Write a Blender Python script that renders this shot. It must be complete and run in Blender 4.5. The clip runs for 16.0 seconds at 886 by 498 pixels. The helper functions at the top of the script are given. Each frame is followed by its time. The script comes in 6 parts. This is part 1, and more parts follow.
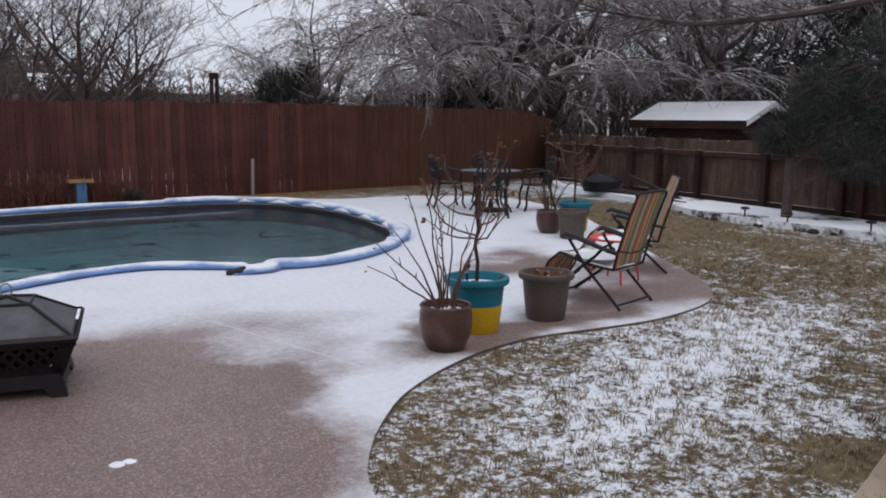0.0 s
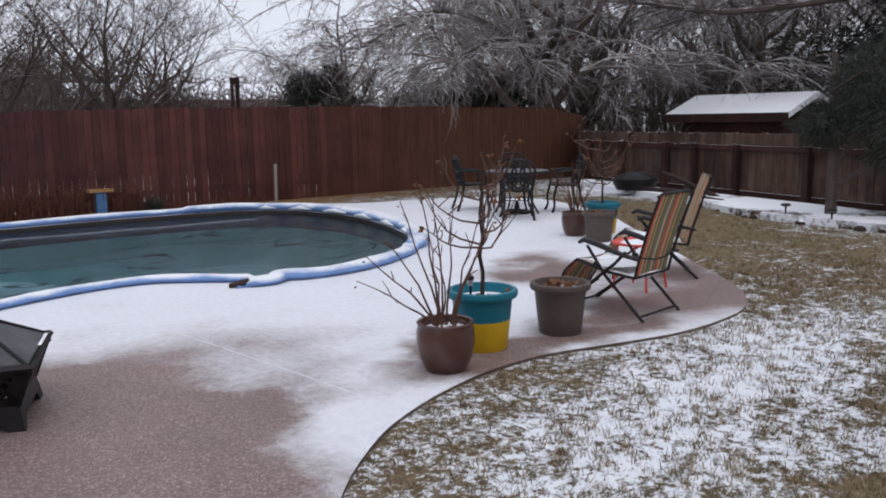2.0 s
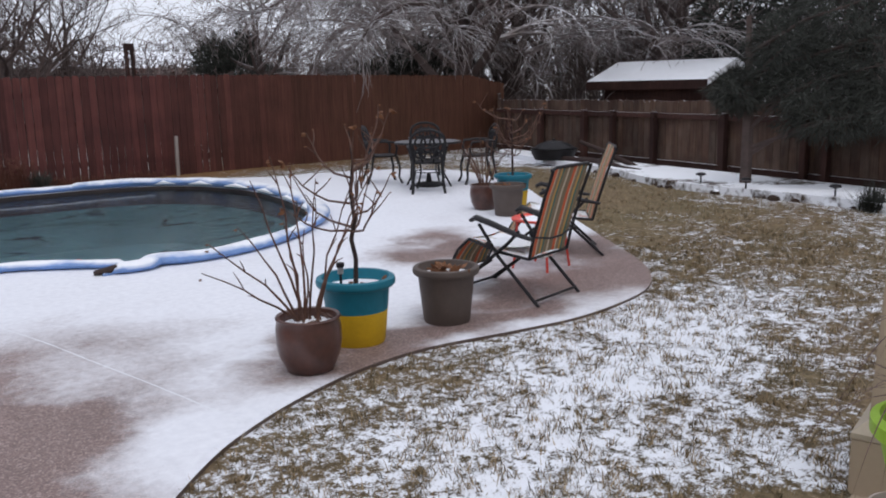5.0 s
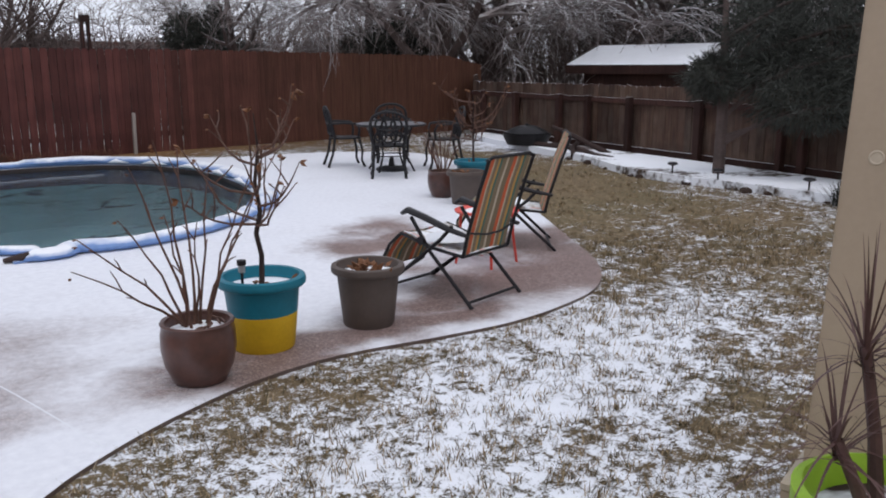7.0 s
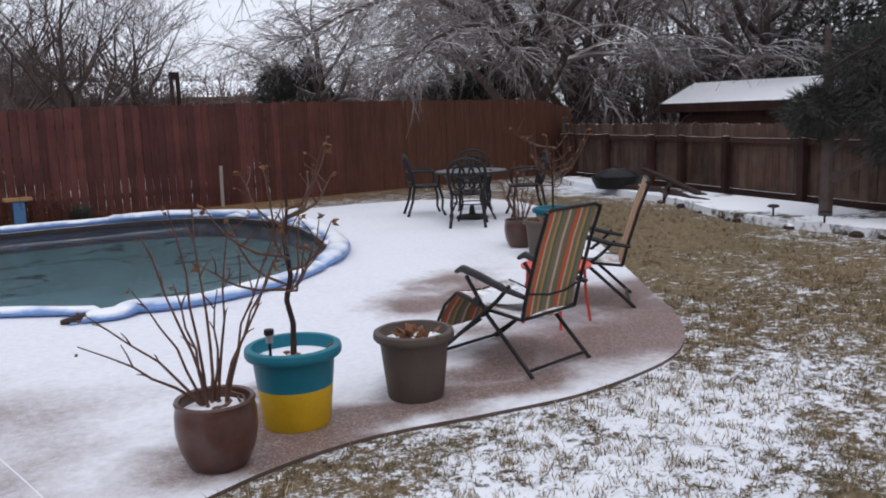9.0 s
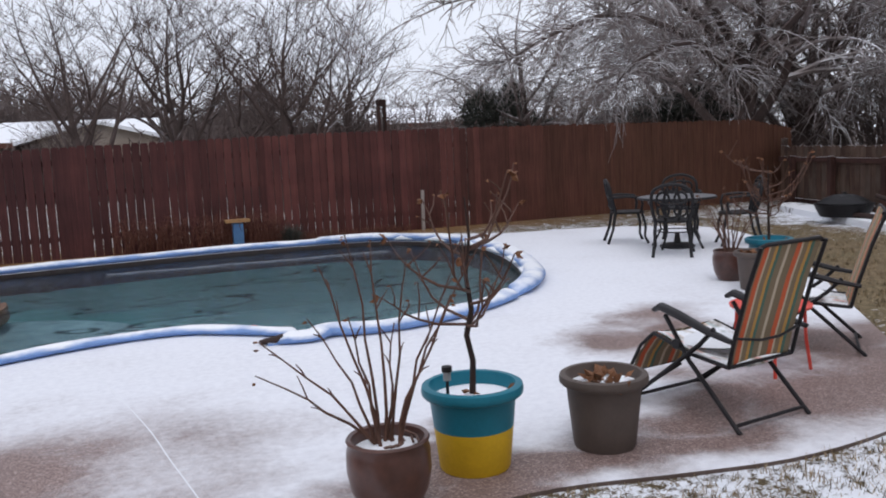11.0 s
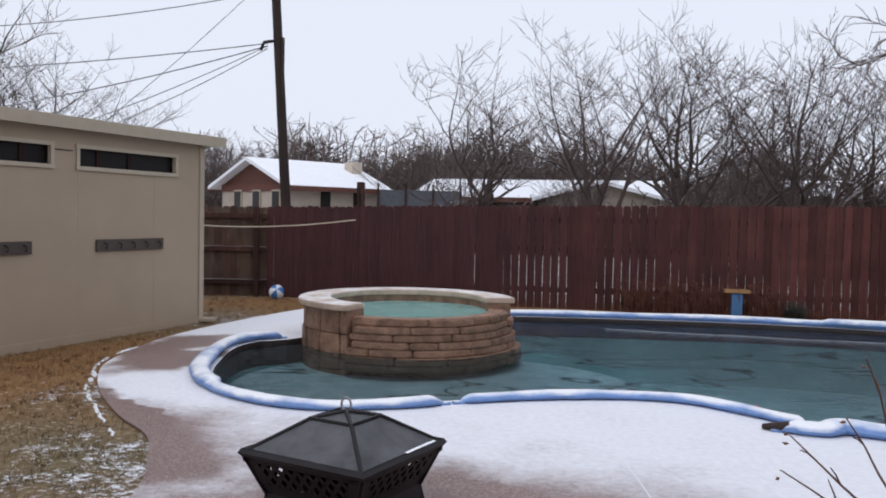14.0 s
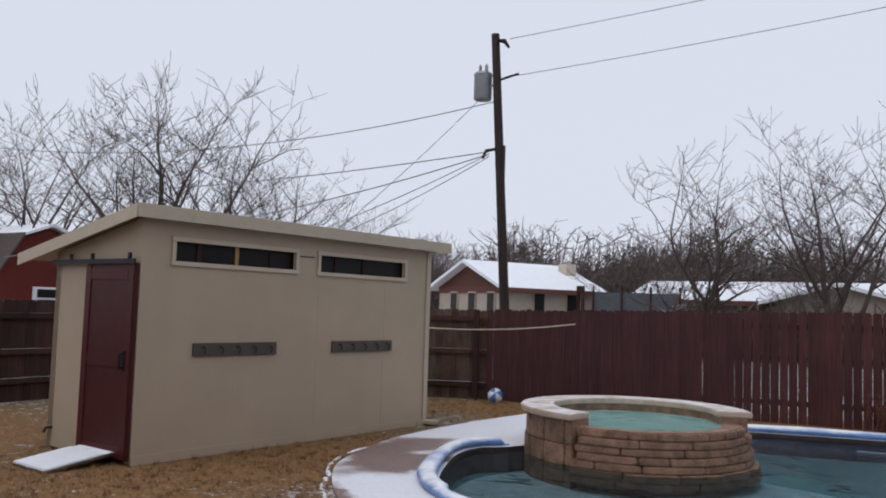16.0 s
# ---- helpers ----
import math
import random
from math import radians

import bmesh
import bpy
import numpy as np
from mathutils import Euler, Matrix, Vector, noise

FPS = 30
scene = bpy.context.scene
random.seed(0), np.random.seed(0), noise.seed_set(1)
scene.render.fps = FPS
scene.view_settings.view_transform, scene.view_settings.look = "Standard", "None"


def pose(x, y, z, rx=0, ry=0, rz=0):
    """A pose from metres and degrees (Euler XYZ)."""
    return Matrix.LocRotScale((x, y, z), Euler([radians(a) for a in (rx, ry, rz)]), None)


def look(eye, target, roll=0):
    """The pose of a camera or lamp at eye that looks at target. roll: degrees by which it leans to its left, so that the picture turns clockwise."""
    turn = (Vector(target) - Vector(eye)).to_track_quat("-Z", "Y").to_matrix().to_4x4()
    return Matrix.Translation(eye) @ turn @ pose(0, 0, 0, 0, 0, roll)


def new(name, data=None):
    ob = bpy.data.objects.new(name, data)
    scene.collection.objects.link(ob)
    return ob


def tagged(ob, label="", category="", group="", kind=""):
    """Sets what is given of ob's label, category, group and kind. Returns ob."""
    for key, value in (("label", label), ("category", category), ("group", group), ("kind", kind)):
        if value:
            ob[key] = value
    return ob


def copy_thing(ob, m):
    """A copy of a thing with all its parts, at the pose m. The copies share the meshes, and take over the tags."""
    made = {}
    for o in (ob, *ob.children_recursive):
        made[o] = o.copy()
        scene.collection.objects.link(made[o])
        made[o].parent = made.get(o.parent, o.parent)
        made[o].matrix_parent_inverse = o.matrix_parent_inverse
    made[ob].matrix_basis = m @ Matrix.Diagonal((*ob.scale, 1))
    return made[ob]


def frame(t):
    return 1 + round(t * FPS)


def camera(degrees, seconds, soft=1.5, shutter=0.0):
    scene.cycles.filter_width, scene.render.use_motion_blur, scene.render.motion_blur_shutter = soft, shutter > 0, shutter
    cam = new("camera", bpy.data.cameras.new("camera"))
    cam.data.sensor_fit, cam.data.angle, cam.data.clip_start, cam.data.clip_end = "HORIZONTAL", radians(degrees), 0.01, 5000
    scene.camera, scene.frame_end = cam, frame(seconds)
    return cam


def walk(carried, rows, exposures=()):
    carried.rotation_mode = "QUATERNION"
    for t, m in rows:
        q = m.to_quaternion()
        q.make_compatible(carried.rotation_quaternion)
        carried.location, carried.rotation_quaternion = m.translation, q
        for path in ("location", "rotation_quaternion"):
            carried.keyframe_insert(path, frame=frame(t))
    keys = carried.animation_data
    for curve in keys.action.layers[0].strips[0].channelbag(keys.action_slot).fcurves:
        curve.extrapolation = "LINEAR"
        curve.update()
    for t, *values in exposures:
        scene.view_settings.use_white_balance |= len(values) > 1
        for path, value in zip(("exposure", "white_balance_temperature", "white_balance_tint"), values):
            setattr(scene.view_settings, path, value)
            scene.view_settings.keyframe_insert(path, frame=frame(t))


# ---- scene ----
PATH = [
    (0.0, 0.046, 7.503, 1.544, -39.41, -8.85, 0.38),
    (0.5, 0.185, 7.604, 1.564, -38.54, -7.17, 0.86),
    (1.0, 0.279, 7.674, 1.570, -38.52, -6.29, 0.29),
    (1.5, 0.421, 7.713, 1.546, -37.53, -7.59, -1.38),
    (2.0, 0.572, 7.719, 1.538, -36.54, -8.83, -1.06),
    (2.5, 0.680, 7.727, 1.515, -37.18, -9.79, -0.47),
    (3.0, 0.750, 7.779, 1.494, -37.74, -10.57, -1.10),
    (3.5, 0.883, 7.838, 1.510, -37.50, -10.34, -1.01),
    (4.0, 1.003, 7.870, 1.507, -39.80, -10.56, -0.72),
    (6.5, 1.683, 8.031, 1.534, -41.38, -11.23, -1.29),
    (7.0, 1.867, 8.053, 1.506, -41.65, -12.24, -0.14),
    (7.5, 2.048, 8.080, 1.492, -39.21, -11.83, 0.89),
    (8.0, 2.162, 8.133, 1.494, -38.80, -10.86, -0.93),
    (10.5, 2.617, 8.437, 1.526, -25.22, -6.97, -2.49),
    (11.0, 2.610, 8.481, 1.511, -21.00, -7.04, -2.67),
    (11.5, 2.637, 8.496, 1.528, -13.37, -7.67, -1.41),
    (12.0, 2.622, 8.484, 1.561, -7.80, -8.41, -1.19),
    (12.5, 2.551, 8.518, 1.536, -2.95, -8.28, -0.31),
    (13.0, 2.496, 8.537, 1.532, 2.65, -7.25, 0.35),
    (13.5, 2.445, 8.537, 1.541, 6.93, -4.65, 0.89),
    (14.0, 2.411, 8.552, 1.550, 11.04, -2.35, 1.19),
    (14.5, 2.351, 8.555, 1.574, 16.85, -0.11, 1.43),
    (15.0, 2.318, 8.537, 1.579, 21.15, 0.86, 1.72),
    (15.5, 2.248, 8.553, 1.591, 23.44, 2.73, 2.05),
    (16.0, 2.224, 8.569, 1.603, 25.33, 4.09, 1.82),
]
cam = camera(55.3, 16.0, 1.9)
walk(cam, [(t, pose(x, y, z, 90 + pitch, 0, yaw) @ pose(0, 0, 0, 0, 0, roll)) for t, x, y, z, yaw, pitch, roll in PATH], [(0, -0.11, 6420, 13.5), (1.5, 0.0, 6420, 13.5), (7, 0.13, 6420, 13.5), (10.5, 0.15, 6420, 13.5), (13, 0.15, 6420, 13.5), (14.5, 0.04, 6400, 13.5), (16, -0.1, 6400, 13.5)])

# ---- light: an overcast winter sky ----
world = bpy.data.worlds.new("world")
scene.world = world
world.use_nodes = True
wn, wl = world.node_tree.nodes, world.node_tree.links
sky = wn.new("ShaderNodeTexSky")
sky.sky_type, sky.sun_disc = "NISHITA", False
sky.sun_elevation, sky.sun_rotation = radians(40), radians(200)
sky.air_density, sky.dust_density, sky.ozone_density = 1.0, 6.0, 1.0
veil = wn.new("ShaderNodeMixRGB")
veil.inputs[0].default_value = 0.93
veil.inputs[2].default_value = (6.9, 7.35, 8.1, 1)
wl.new(sky.outputs[0], veil.inputs[1])
wl.new(veil.outputs[0], wn["Background"].inputs[0])
wn["Background"].inputs[1].default_value = 0.113
sun = new("sun", bpy.data.lights.new("sun", "SUN"))
sun.data.energy, sun.data.angle, sun.data.color = 0.5, radians(35), (1.0, 0.97, 0.93)
sun.matrix_world = look((0, 0, 30), (4, 9, 0))
scene.view_settings.exposure = 0.0

# ---- materials ----


def material(name, rough=0.8, metal=0.0, spec=0.3):
    m = bpy.data.materials.new(name)
    m.use_nodes = True
    b = m.node_tree.nodes["Principled BSDF"]
    b.inputs["Roughness"].default_value, b.inputs["Metallic"].default_value = rough, metal
    b.inputs["Specular IOR Level"].default_value = spec
    return m, m.node_tree.nodes, m.node_tree.links, b


def coords(n):
    return n.new("ShaderNodeNewGeometry").outputs["Position"]


def noise_of(n, l, scale, detail=4.0, rough=0.6, vec=None, stretch=None, dist=0.0):
    t = n.new("ShaderNodeTexNoise")
    t.inputs["Scale"].default_value, t.inputs["Detail"].default_value = scale, detail
    t.inputs["Roughness"].default_value, t.inputs["Distortion"].default_value = rough, dist
    v = vec or coords(n)
    if stretch:
        mp = n.new("ShaderNodeMapping")
        mp.inputs["Scale"].default_value = stretch
        l.new(v, mp.inputs[0])
        v = mp.outputs[0]
    l.new(v, t.inputs["Vector"])
    return t.outputs["Fac"]


def ramp(n, l, fac, *stops):
    r = n.new("ShaderNodeValToRGB")
    e = r.color_ramp.elements
    while len(e) < len(stops):
        e.new(0.5)
    for k, (p, c) in zip(e, stops):
        k.position = p
        k.color = (*c, 1) if isinstance(c, tuple) else (c, c, c, 1)
    l.new(fac, r.inputs[0])
    return r.outputs[0]


def mix(n, l, fac, a, b, kind="MIX"):
    m = n.new("ShaderNodeMixRGB")
    m.blend_type = kind
    for i, v in ((0, fac), (1, a), (2, b)):
        if isinstance(v, (int, float)):
            m.inputs[i].default_value = v if i == 0 else (v, v, v, 1)
        elif isinstance(v, tuple):
            m.inputs[i].default_value = (*v, 1)
        else:
            l.new(v, m.inputs[i])
    return m.outputs[0]


def calc(n, l, op, a, b=0.0, clamp=False):
    m = n.new("ShaderNodeMath")
    m.operation, m.use_clamp = op, clamp
    for i, v in ((0, a), (1, b)):
        if isinstance(v, (int, float)):
            m.inputs[i].default_value = v
        else:
            l.new(v, m.inputs[i])
    return m.outputs[0]


def bump(n, l, b, height, strength=0.3, distance=0.02):
    k = n.new("ShaderNodeBump")
    k.inputs["Strength"].default_value, k.inputs["Distance"].default_value = strength, distance
    l.new(height, k.inputs["Height"])
    l.new(k.outputs[0], b.inputs["Normal"])


def up_mask(n, l, low, high, amount=0.35, scale=6.0):
    """1 where a surface looks upwards, broken by noise: where snow lies."""
    s = n.new("ShaderNodeSeparateXYZ")
    l.new(n.new("ShaderNodeNewGeometry").outputs["Normal"], s.inputs[0])
    v = calc(n, l, "ADD", s.outputs[2], calc(n, l, "MULTIPLY", calc(n, l, "SUBTRACT", noise_of(n, l, scale, 4), 0.5), amount * 4))
    r = n.new("ShaderNodeMapRange")
    r.inputs[1].default_value, r.inputs[2].default_value = low, high
    l.new(v, r.inputs[0])
    return r.outputs[0]


def spots(n, l, places):
    """A soft field that is 1 in the middle of each ellipse (x, y, half length, half width, degrees) and 0 at its edge."""
    total = None
    warp = n.new("ShaderNodeTexNoise")
    warp.inputs["Scale"].default_value, warp.inputs["Detail"].default_value = 0.9, 4.0
    l.new(coords(n), warp.inputs["Vector"])
    half = n.new("ShaderNodeVectorMath")
    half.operation = "MULTIPLY_ADD"
    half.inputs[1].default_value, half.inputs[2].default_value = (2.2, 2.2, 0), (-1.1, -1.1, 0)
    l.new(warp.outputs["Color"], half.inputs[0])
    both = n.new("ShaderNodeVectorMath")
    both.operation = "ADD"
    l.new(half.outputs[0], both.inputs[0])
    l.new(coords(n), both.inputs[1])
    where = both.outputs[0]
    for x, y, a, b, turn in places:
        mp = n.new("ShaderNodeMapping")
        mp.vector_type = "TEXTURE"
        mp.inputs["Location"].default_value = (x, y, 0)
        mp.inputs["Rotation"].default_value = (0, 0, radians(turn))
        mp.inputs["Scale"].default_value = (a, b, 1000)
        l.new(where, mp.inputs[0])
        g = n.new("ShaderNodeVectorMath")
        g.operation = "LENGTH"
        l.new(mp.outputs[0], g.inputs[0])
        f = calc(n, l, "SUBTRACT", 1.0, g.outputs["Value"], True)
        total = f if total is None else calc(n, l, "MAXIMUM", total, f)
    return total


def plain(name, colour, rough=0.6, metal=0.0, vary=0.25, scale=9.0, grain=60.0, relief=0.15, spec=0.3, snow=None, stretch=None, tones=(0.86, 1.1)):
    """A painted or natural surface with two scales of variation, and snow on what looks up if asked."""
    m, n, l, b = material(name, rough, metal, spec)
    obj = n.new("ShaderNodeTexCoord").outputs["Object"]
    big, small = noise_of(n, l, scale, 3, vec=obj, stretch=stretch), noise_of(n, l, grain, 3, vec=obj, stretch=stretch)
    dark = tuple(c * (1 - vary) for c in colour)
    light = tuple(min(1, c * (1 + vary)) for c in colour)
    col = ramp(n, l, calc(n, l, "ADD", calc(n, l, "MULTIPLY", big, 0.65), calc(n, l, "MULTIPLY", small, 0.35)), (0.3, dark), (0.7, light))
    rnd = n.new("ShaderNodeObjectInfo").outputs["Random"]
    col = mix(n, l, 1.0, col, ramp(n, l, rnd, (0.0, tones[0]), (1.0, tones[1])), "MULTIPLY")
    if snow:
        k = up_mask(n, l, *snow)
        col = mix(n, l, k, col, (0.86, 0.88, 0.92))
    l.new(col, b.inputs["Base Color"])
    bump(n, l, b, small, relief, 0.004)
    return m


def boards(name, a, b_, c, grey=0.0, snow=False, worn_and_dark=False):
    """Weathered fence wood: stretched grain, streaks from the top, and a shade of its own for each board."""
    m, n, l, b = material(name, 0.75, 0, 0.25)
    obj = n.new("ShaderNodeTexCoord").outputs["Object"]
    info = n.new("ShaderNodeObjectInfo")
    shift = n.new("ShaderNodeVectorMath")
    shift.operation = "ADD"
    cmb = n.new("ShaderNodeCombineXYZ")
    l.new(calc(n, l, "MULTIPLY", info.outputs["Random"], 90.0), cmb.inputs[0])
    l.new(calc(n, l, "MULTIPLY", info.outputs["Random"], 37.0), cmb.inputs[2])
    l.new(obj, shift.inputs[0])
    l.new(cmb.outputs[0], shift.inputs[1])
    grain = noise_of(n, l, 9.0, 6, 0.65, shift.outputs[0], (6, 6, 0.35))
    wide = noise_of(n, l, 1.1, 4, 0.6, coords(n), (1, 1, 1.3))
    col = ramp(n, l, calc(n, l, "ADD", calc(n, l, "MULTIPLY", grain, 0.5), calc(n, l, "MULTIPLY", wide, 0.5)), (0.32, a), (0.5, b_), (0.68, c))
    col = mix(n, l, 1.0, col, ramp(n, l, info.outputs["Random"], (0.0, 0.68), (0.5, 0.95), (1.0, 1.22)), "MULTIPLY")
    if worn_and_dark:
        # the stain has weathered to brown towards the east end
        sx = n.new("ShaderNodeSeparateXYZ")
        l.new(coords(n), sx.inputs[0])
        far = n.new("ShaderNodeMapRange")
        far.inputs[1].default_value, far.inputs[2].default_value, far.inputs[4].default_value = 7.5, 12.5, 0.65
        l.new(sx.outputs[0], far.inputs[0])
        # a darker mix that grows westwards from x = 5.5 to -1
        west_dark = n.new("ShaderNodeMapRange")
        west_dark.inputs[1].default_value, west_dark.inputs[2].default_value, west_dark.inputs[4].default_value = 5.5, -1.0, 0.75
        l.new(sx.outputs[0], west_dark.inputs[0])
        col = mix(n, l, west_dark.outputs[0], col, ramp(n, l, grain, (0.3, (0.028, 0.012, 0.014)), (0.7, (0.072, 0.028, 0.031))))
        col = mix(n, l, far.outputs[0], col, ramp(n, l, grain, (0.3, (0.07, 0.03, 0.018)), (0.7, (0.16, 0.08, 0.045))))
    if grey:
        col = mix(n, l, calc(n, l, "MULTIPLY", ramp(n, l, noise_of(n, l, 1.6, 5, 0.6, shift.outputs[0]), (0.45, 0.0), (0.7, 1.0)), grey), col, (0.2, 0.17, 0.14))
    if snow:
        col = mix(n, l, up_mask(n, l, 0.6, 0.9), col, (0.86, 0.88, 0.92))
    l.new(col, b.inputs["Base Color"])
    bump(n, l, b, grain, 0.4, 0.006)
    return m


SNOW = (0.87, 0.89, 0.93)


def make_deck():
    m, n, l, b = material("snowy_aggregate_concrete", 0.7, 0, 0.3)
    fine, mid, big = noise_of(n, l, 260, 2), noise_of(n, l, 18, 5, 0.65), noise_of(n, l, 1.1, 5, 0.6)
    vor = n.new("ShaderNodeTexVoronoi")
    vor.inputs["Scale"].default_value = 120
    l.new(coords(n), vor.inputs["Vector"])
    stone = vor.outputs["Color"]
    sep = n.new("ShaderNodeSeparateColor")
    l.new(stone, sep.inputs[0])
    agg = ramp(n, l, sep.outputs[0], (0.0, (0.105, 0.06, 0.05)), (0.45, (0.185, 0.12, 0.104)), (0.8, (0.25, 0.175, 0.155)), (1.0, (0.42, 0.34, 0.31)))
    agg = mix(n, l, 0.75, agg, ramp(n, l, big, (0.3, (0.78, 0.68, 0.64)), (0.7, (1.15, 1.06, 1.04))), "MULTIPLY")
    bare = spots(n, l, BARE)
    thin = spots(n, l, THIN)
    # depth of the snow: lowered in the bare places, raised and broken by noise
    d = calc(n, l, "SUBTRACT", 0.8, calc(n, l, "MULTIPLY", bare, 1.95))
    d = calc(n, l, "SUBTRACT", d, calc(n, l, "MULTIPLY", thin, 1.22))
    d = calc(n, l, "ADD", d, calc(n, l, "MULTIPLY", calc(n, l, "SUBTRACT", big, 0.5), 0.85))
    d = calc(n, l, "ADD", d, calc(n, l, "MULTIPLY", calc(n, l, "SUBTRACT", mid, 0.5), 0.4))
    d = calc(n, l, "ADD", d, calc(n, l, "MULTIPLY", calc(n, l, "SUBTRACT", fine, 0.5), 0.4))
    k = ramp(n, l, d, (-0.0, 0.06), (0.12, 0.2), (0.36, 0.62), (0.62, 0.93), (0.8, 1.0))
    nz = n.new("ShaderNodeSeparateXYZ")
    l.new(n.new("ShaderNodeNewGeometry").outputs["Normal"], nz.inputs[0])
    k = calc(n, l, "MULTIPLY", k, calc(n, l, "GREATER_THAN", nz.outputs[2], 0.5))
    col = mix(n, l, k, agg, ramp(n, l, mid, (0.2, (0.69, 0.7, 0.75)), (0.8, (0.83, 0.84, 0.88))))
    col = mix(n, l, calc(n, l, "LESS_THAN", nz.outputs[2], 0.5), col, (0.11, 0.078, 0.066))
    l.new(col, b.inputs["Base Color"])
    l.new(ramp(n, l, k, (0, 0.45), (1, 0.85)), b.inputs["Roughness"])
    bump(n, l, b, calc(n, l, "ADD", calc(n, l, "MULTIPLY", mid, 0.6), calc(n, l, "MULTIPLY", fine, 0.4)), 0.35, 0.012)
    return m


def make_lawn():
    m, n, l, b = material("snowy_winter_grass", 0.9, 0, 0.15)
    big, mid, fine, tiny = noise_of(n, l, 0.7, 4), noise_of(n, l, 4.0, 5, 0.65), noise_of(n, l, 24, 4, 0.6), noise_of(n, l, 90, 3)
    straw = ramp(n, l, fine, (0.25, (0.07, 0.052, 0.032)), (0.5, (0.178, 0.13, 0.078)), (0.8, (0.34, 0.255, 0.16)))
    green = ramp(n, l, fine, (0.3, (0.05, 0.055, 0.025)), (0.75, (0.2, 0.18, 0.09)))
    grass = mix(n, l, ramp(n, l, big, (0.4, 0.0), (0.62, 0.3)), straw, green)
    grass = mix(n, l, calc(n, l, "MULTIPLY", spots(n, l, RUSTY), 1.6, True), grass, ramp(n, l, fine, (0.25, (0.1, 0.05, 0.022)), (0.75, (0.33, 0.19, 0.085))))
    d = calc(n, l, "ADD", 0.475, calc(n, l, "MULTIPLY", calc(n, l, "SUBTRACT", big, 0.5), 0.5))
    d = calc(n, l, "ADD", d, calc(n, l, "MULTIPLY", calc(n, l, "SUBTRACT", mid, 0.5), 0.95))
    d = calc(n, l, "ADD", d, calc(n, l, "MULTIPLY", calc(n, l, "SUBTRACT", fine, 0.5), 1.25))
    d = calc(n, l, "ADD", d, calc(n, l, "MULTIPLY", calc(n, l, "SUBTRACT", tiny, 0.5), 0.8))
    d = calc(n, l, "SUBTRACT", d, calc(n, l, "MULTIPLY", spots(n, l, DRY), 0.5))
    d = calc(n, l, "ADD", d, calc(n, l, "MULTIPLY", spots(n, l, WHITE), 0.24))
    k = ramp(n, l, d, (0.44, 0.0), (0.6, 1.0))
    l.new(mix(n, l, k, grass, (0.84, 0.86, 0.91)), b.inputs["Base Color"])
    bump(n, l, b, calc(n, l, "ADD", fine, k), 0.6, 0.03)
    return m


# bare and thinly covered places of the deck, dry and white places of the lawn: x, y, half length, half width, turn
BARE = [(0.7, 11.1, 2.3, 1.9, 25), (-0.2, 8.5, 4.5, 2.6, 0), (-2.25, 16.9, 1.7, 0.75, 100), (-1.2, 14.3, 1.2, 0.35, -50)]
THIN = [(4.6, 11.75, 2.6, 0.55, -2), (5.6, 12.35, 1.3, 0.8, 25), (6.5, 12.2, 1.6, 1.4, 35), (6.5, 13.9, 1.3, 0.8, 35), (7.2, 12.9, 1.3, 0.9, 60), (1.5, 12.7, 2.4, 1.6, 10), (-0.5, 13.6, 1.6, 1.2, -60), (4.0, 12.1, 0.6, 0.35, 0)]
DRY = [(-8.2, 14.6, 4.0, 4.5, 0), (10.0, 15.2, 6.0, 2.2, 62), (-3.6, 15.9, 5.2, 2.5, 64), (-2.6, 21.8, 3.0, 2.0, 0), (4.4, 9.3, 1.5, 0.4, 12), (-2.6, 13.4, 2.6, 1.6, 20), (3.4, 22.9, 12.0, 1.6, 0)]
WHITE = [(5.0, 10.6, 3.6, 1.0, 12), (8.7, 12.6, 2.0, 0.8, 50), (12.3, 14.2, 3.0, 0.9, 75), (13.6, 19.5, 2.5, 0.9, 70)]
RUSTY = [(-7.5, 14.6, 4.0, 4.5, 0), (-3.2, 15.6, 5.5, 3.0, 60), (-2.4, 22.0, 3.5, 2.2, 0), (3.4, 22.8, 12.0, 1.5, 0)]

M_DECK, M_LAWN = make_deck(), make_lawn()
M_RED = boards("red_stained_cedar", (0.043, 0.014, 0.013), (0.094, 0.031, 0.027), (0.148, 0.052, 0.043), worn_and_dark=True)
M_OLD = boards("old_grey_brown_cedar", (0.032, 0.016, 0.012), (0.07, 0.038, 0.027), (0.14, 0.085, 0.056), 0.3, True)
M_POST = boards("dark_wet_timber", (0.02, 0.009, 0.008), (0.045, 0.02, 0.016), (0.085, 0.038, 0.028), 0, True)
M_TAN = plain("tan_house_paint", (0.41, 0.325, 0.238), 0.65, vary=0.07, scale=1.2, grain=45, relief=0.12, tones=(0.99, 1.01))
M_TRIM = plain("pale_tan_trim_paint", (0.46, 0.39, 0.3), 0.6, vary=0.08)
M_DARK = plain("dark_window_interior", (0.012, 0.01, 0.01), 0.3)
M_SNOW = plain("fresh_snow", SNOW, 0.85, vary=0.04, scale=4, grain=30, relief=0.4)
M_STONE = plain("brown_flagstone", (0.25, 0.148, 0.1), 0.6, vary=0.6, scale=7, grain=45, relief=0.9)
M_COPING = plain("pale_stone_coping", (0.47, 0.36, 0.28), 0.7, vary=0.25, scale=6, grain=50, relief=0.4, snow=(0.8, 1.25, 0.3, 4.0))
M_TUBE = plain("blue_vinyl", (0.17, 0.29, 0.56), 0.4, vary=0.2, scale=4, grain=25, snow=(0.5, 1.0, 0.42, 2.2))
M_TILE = plain("dark_pool_tile", (0.055, 0.04, 0.038), 0.4, vary=0.4, scale=8, grain=40)
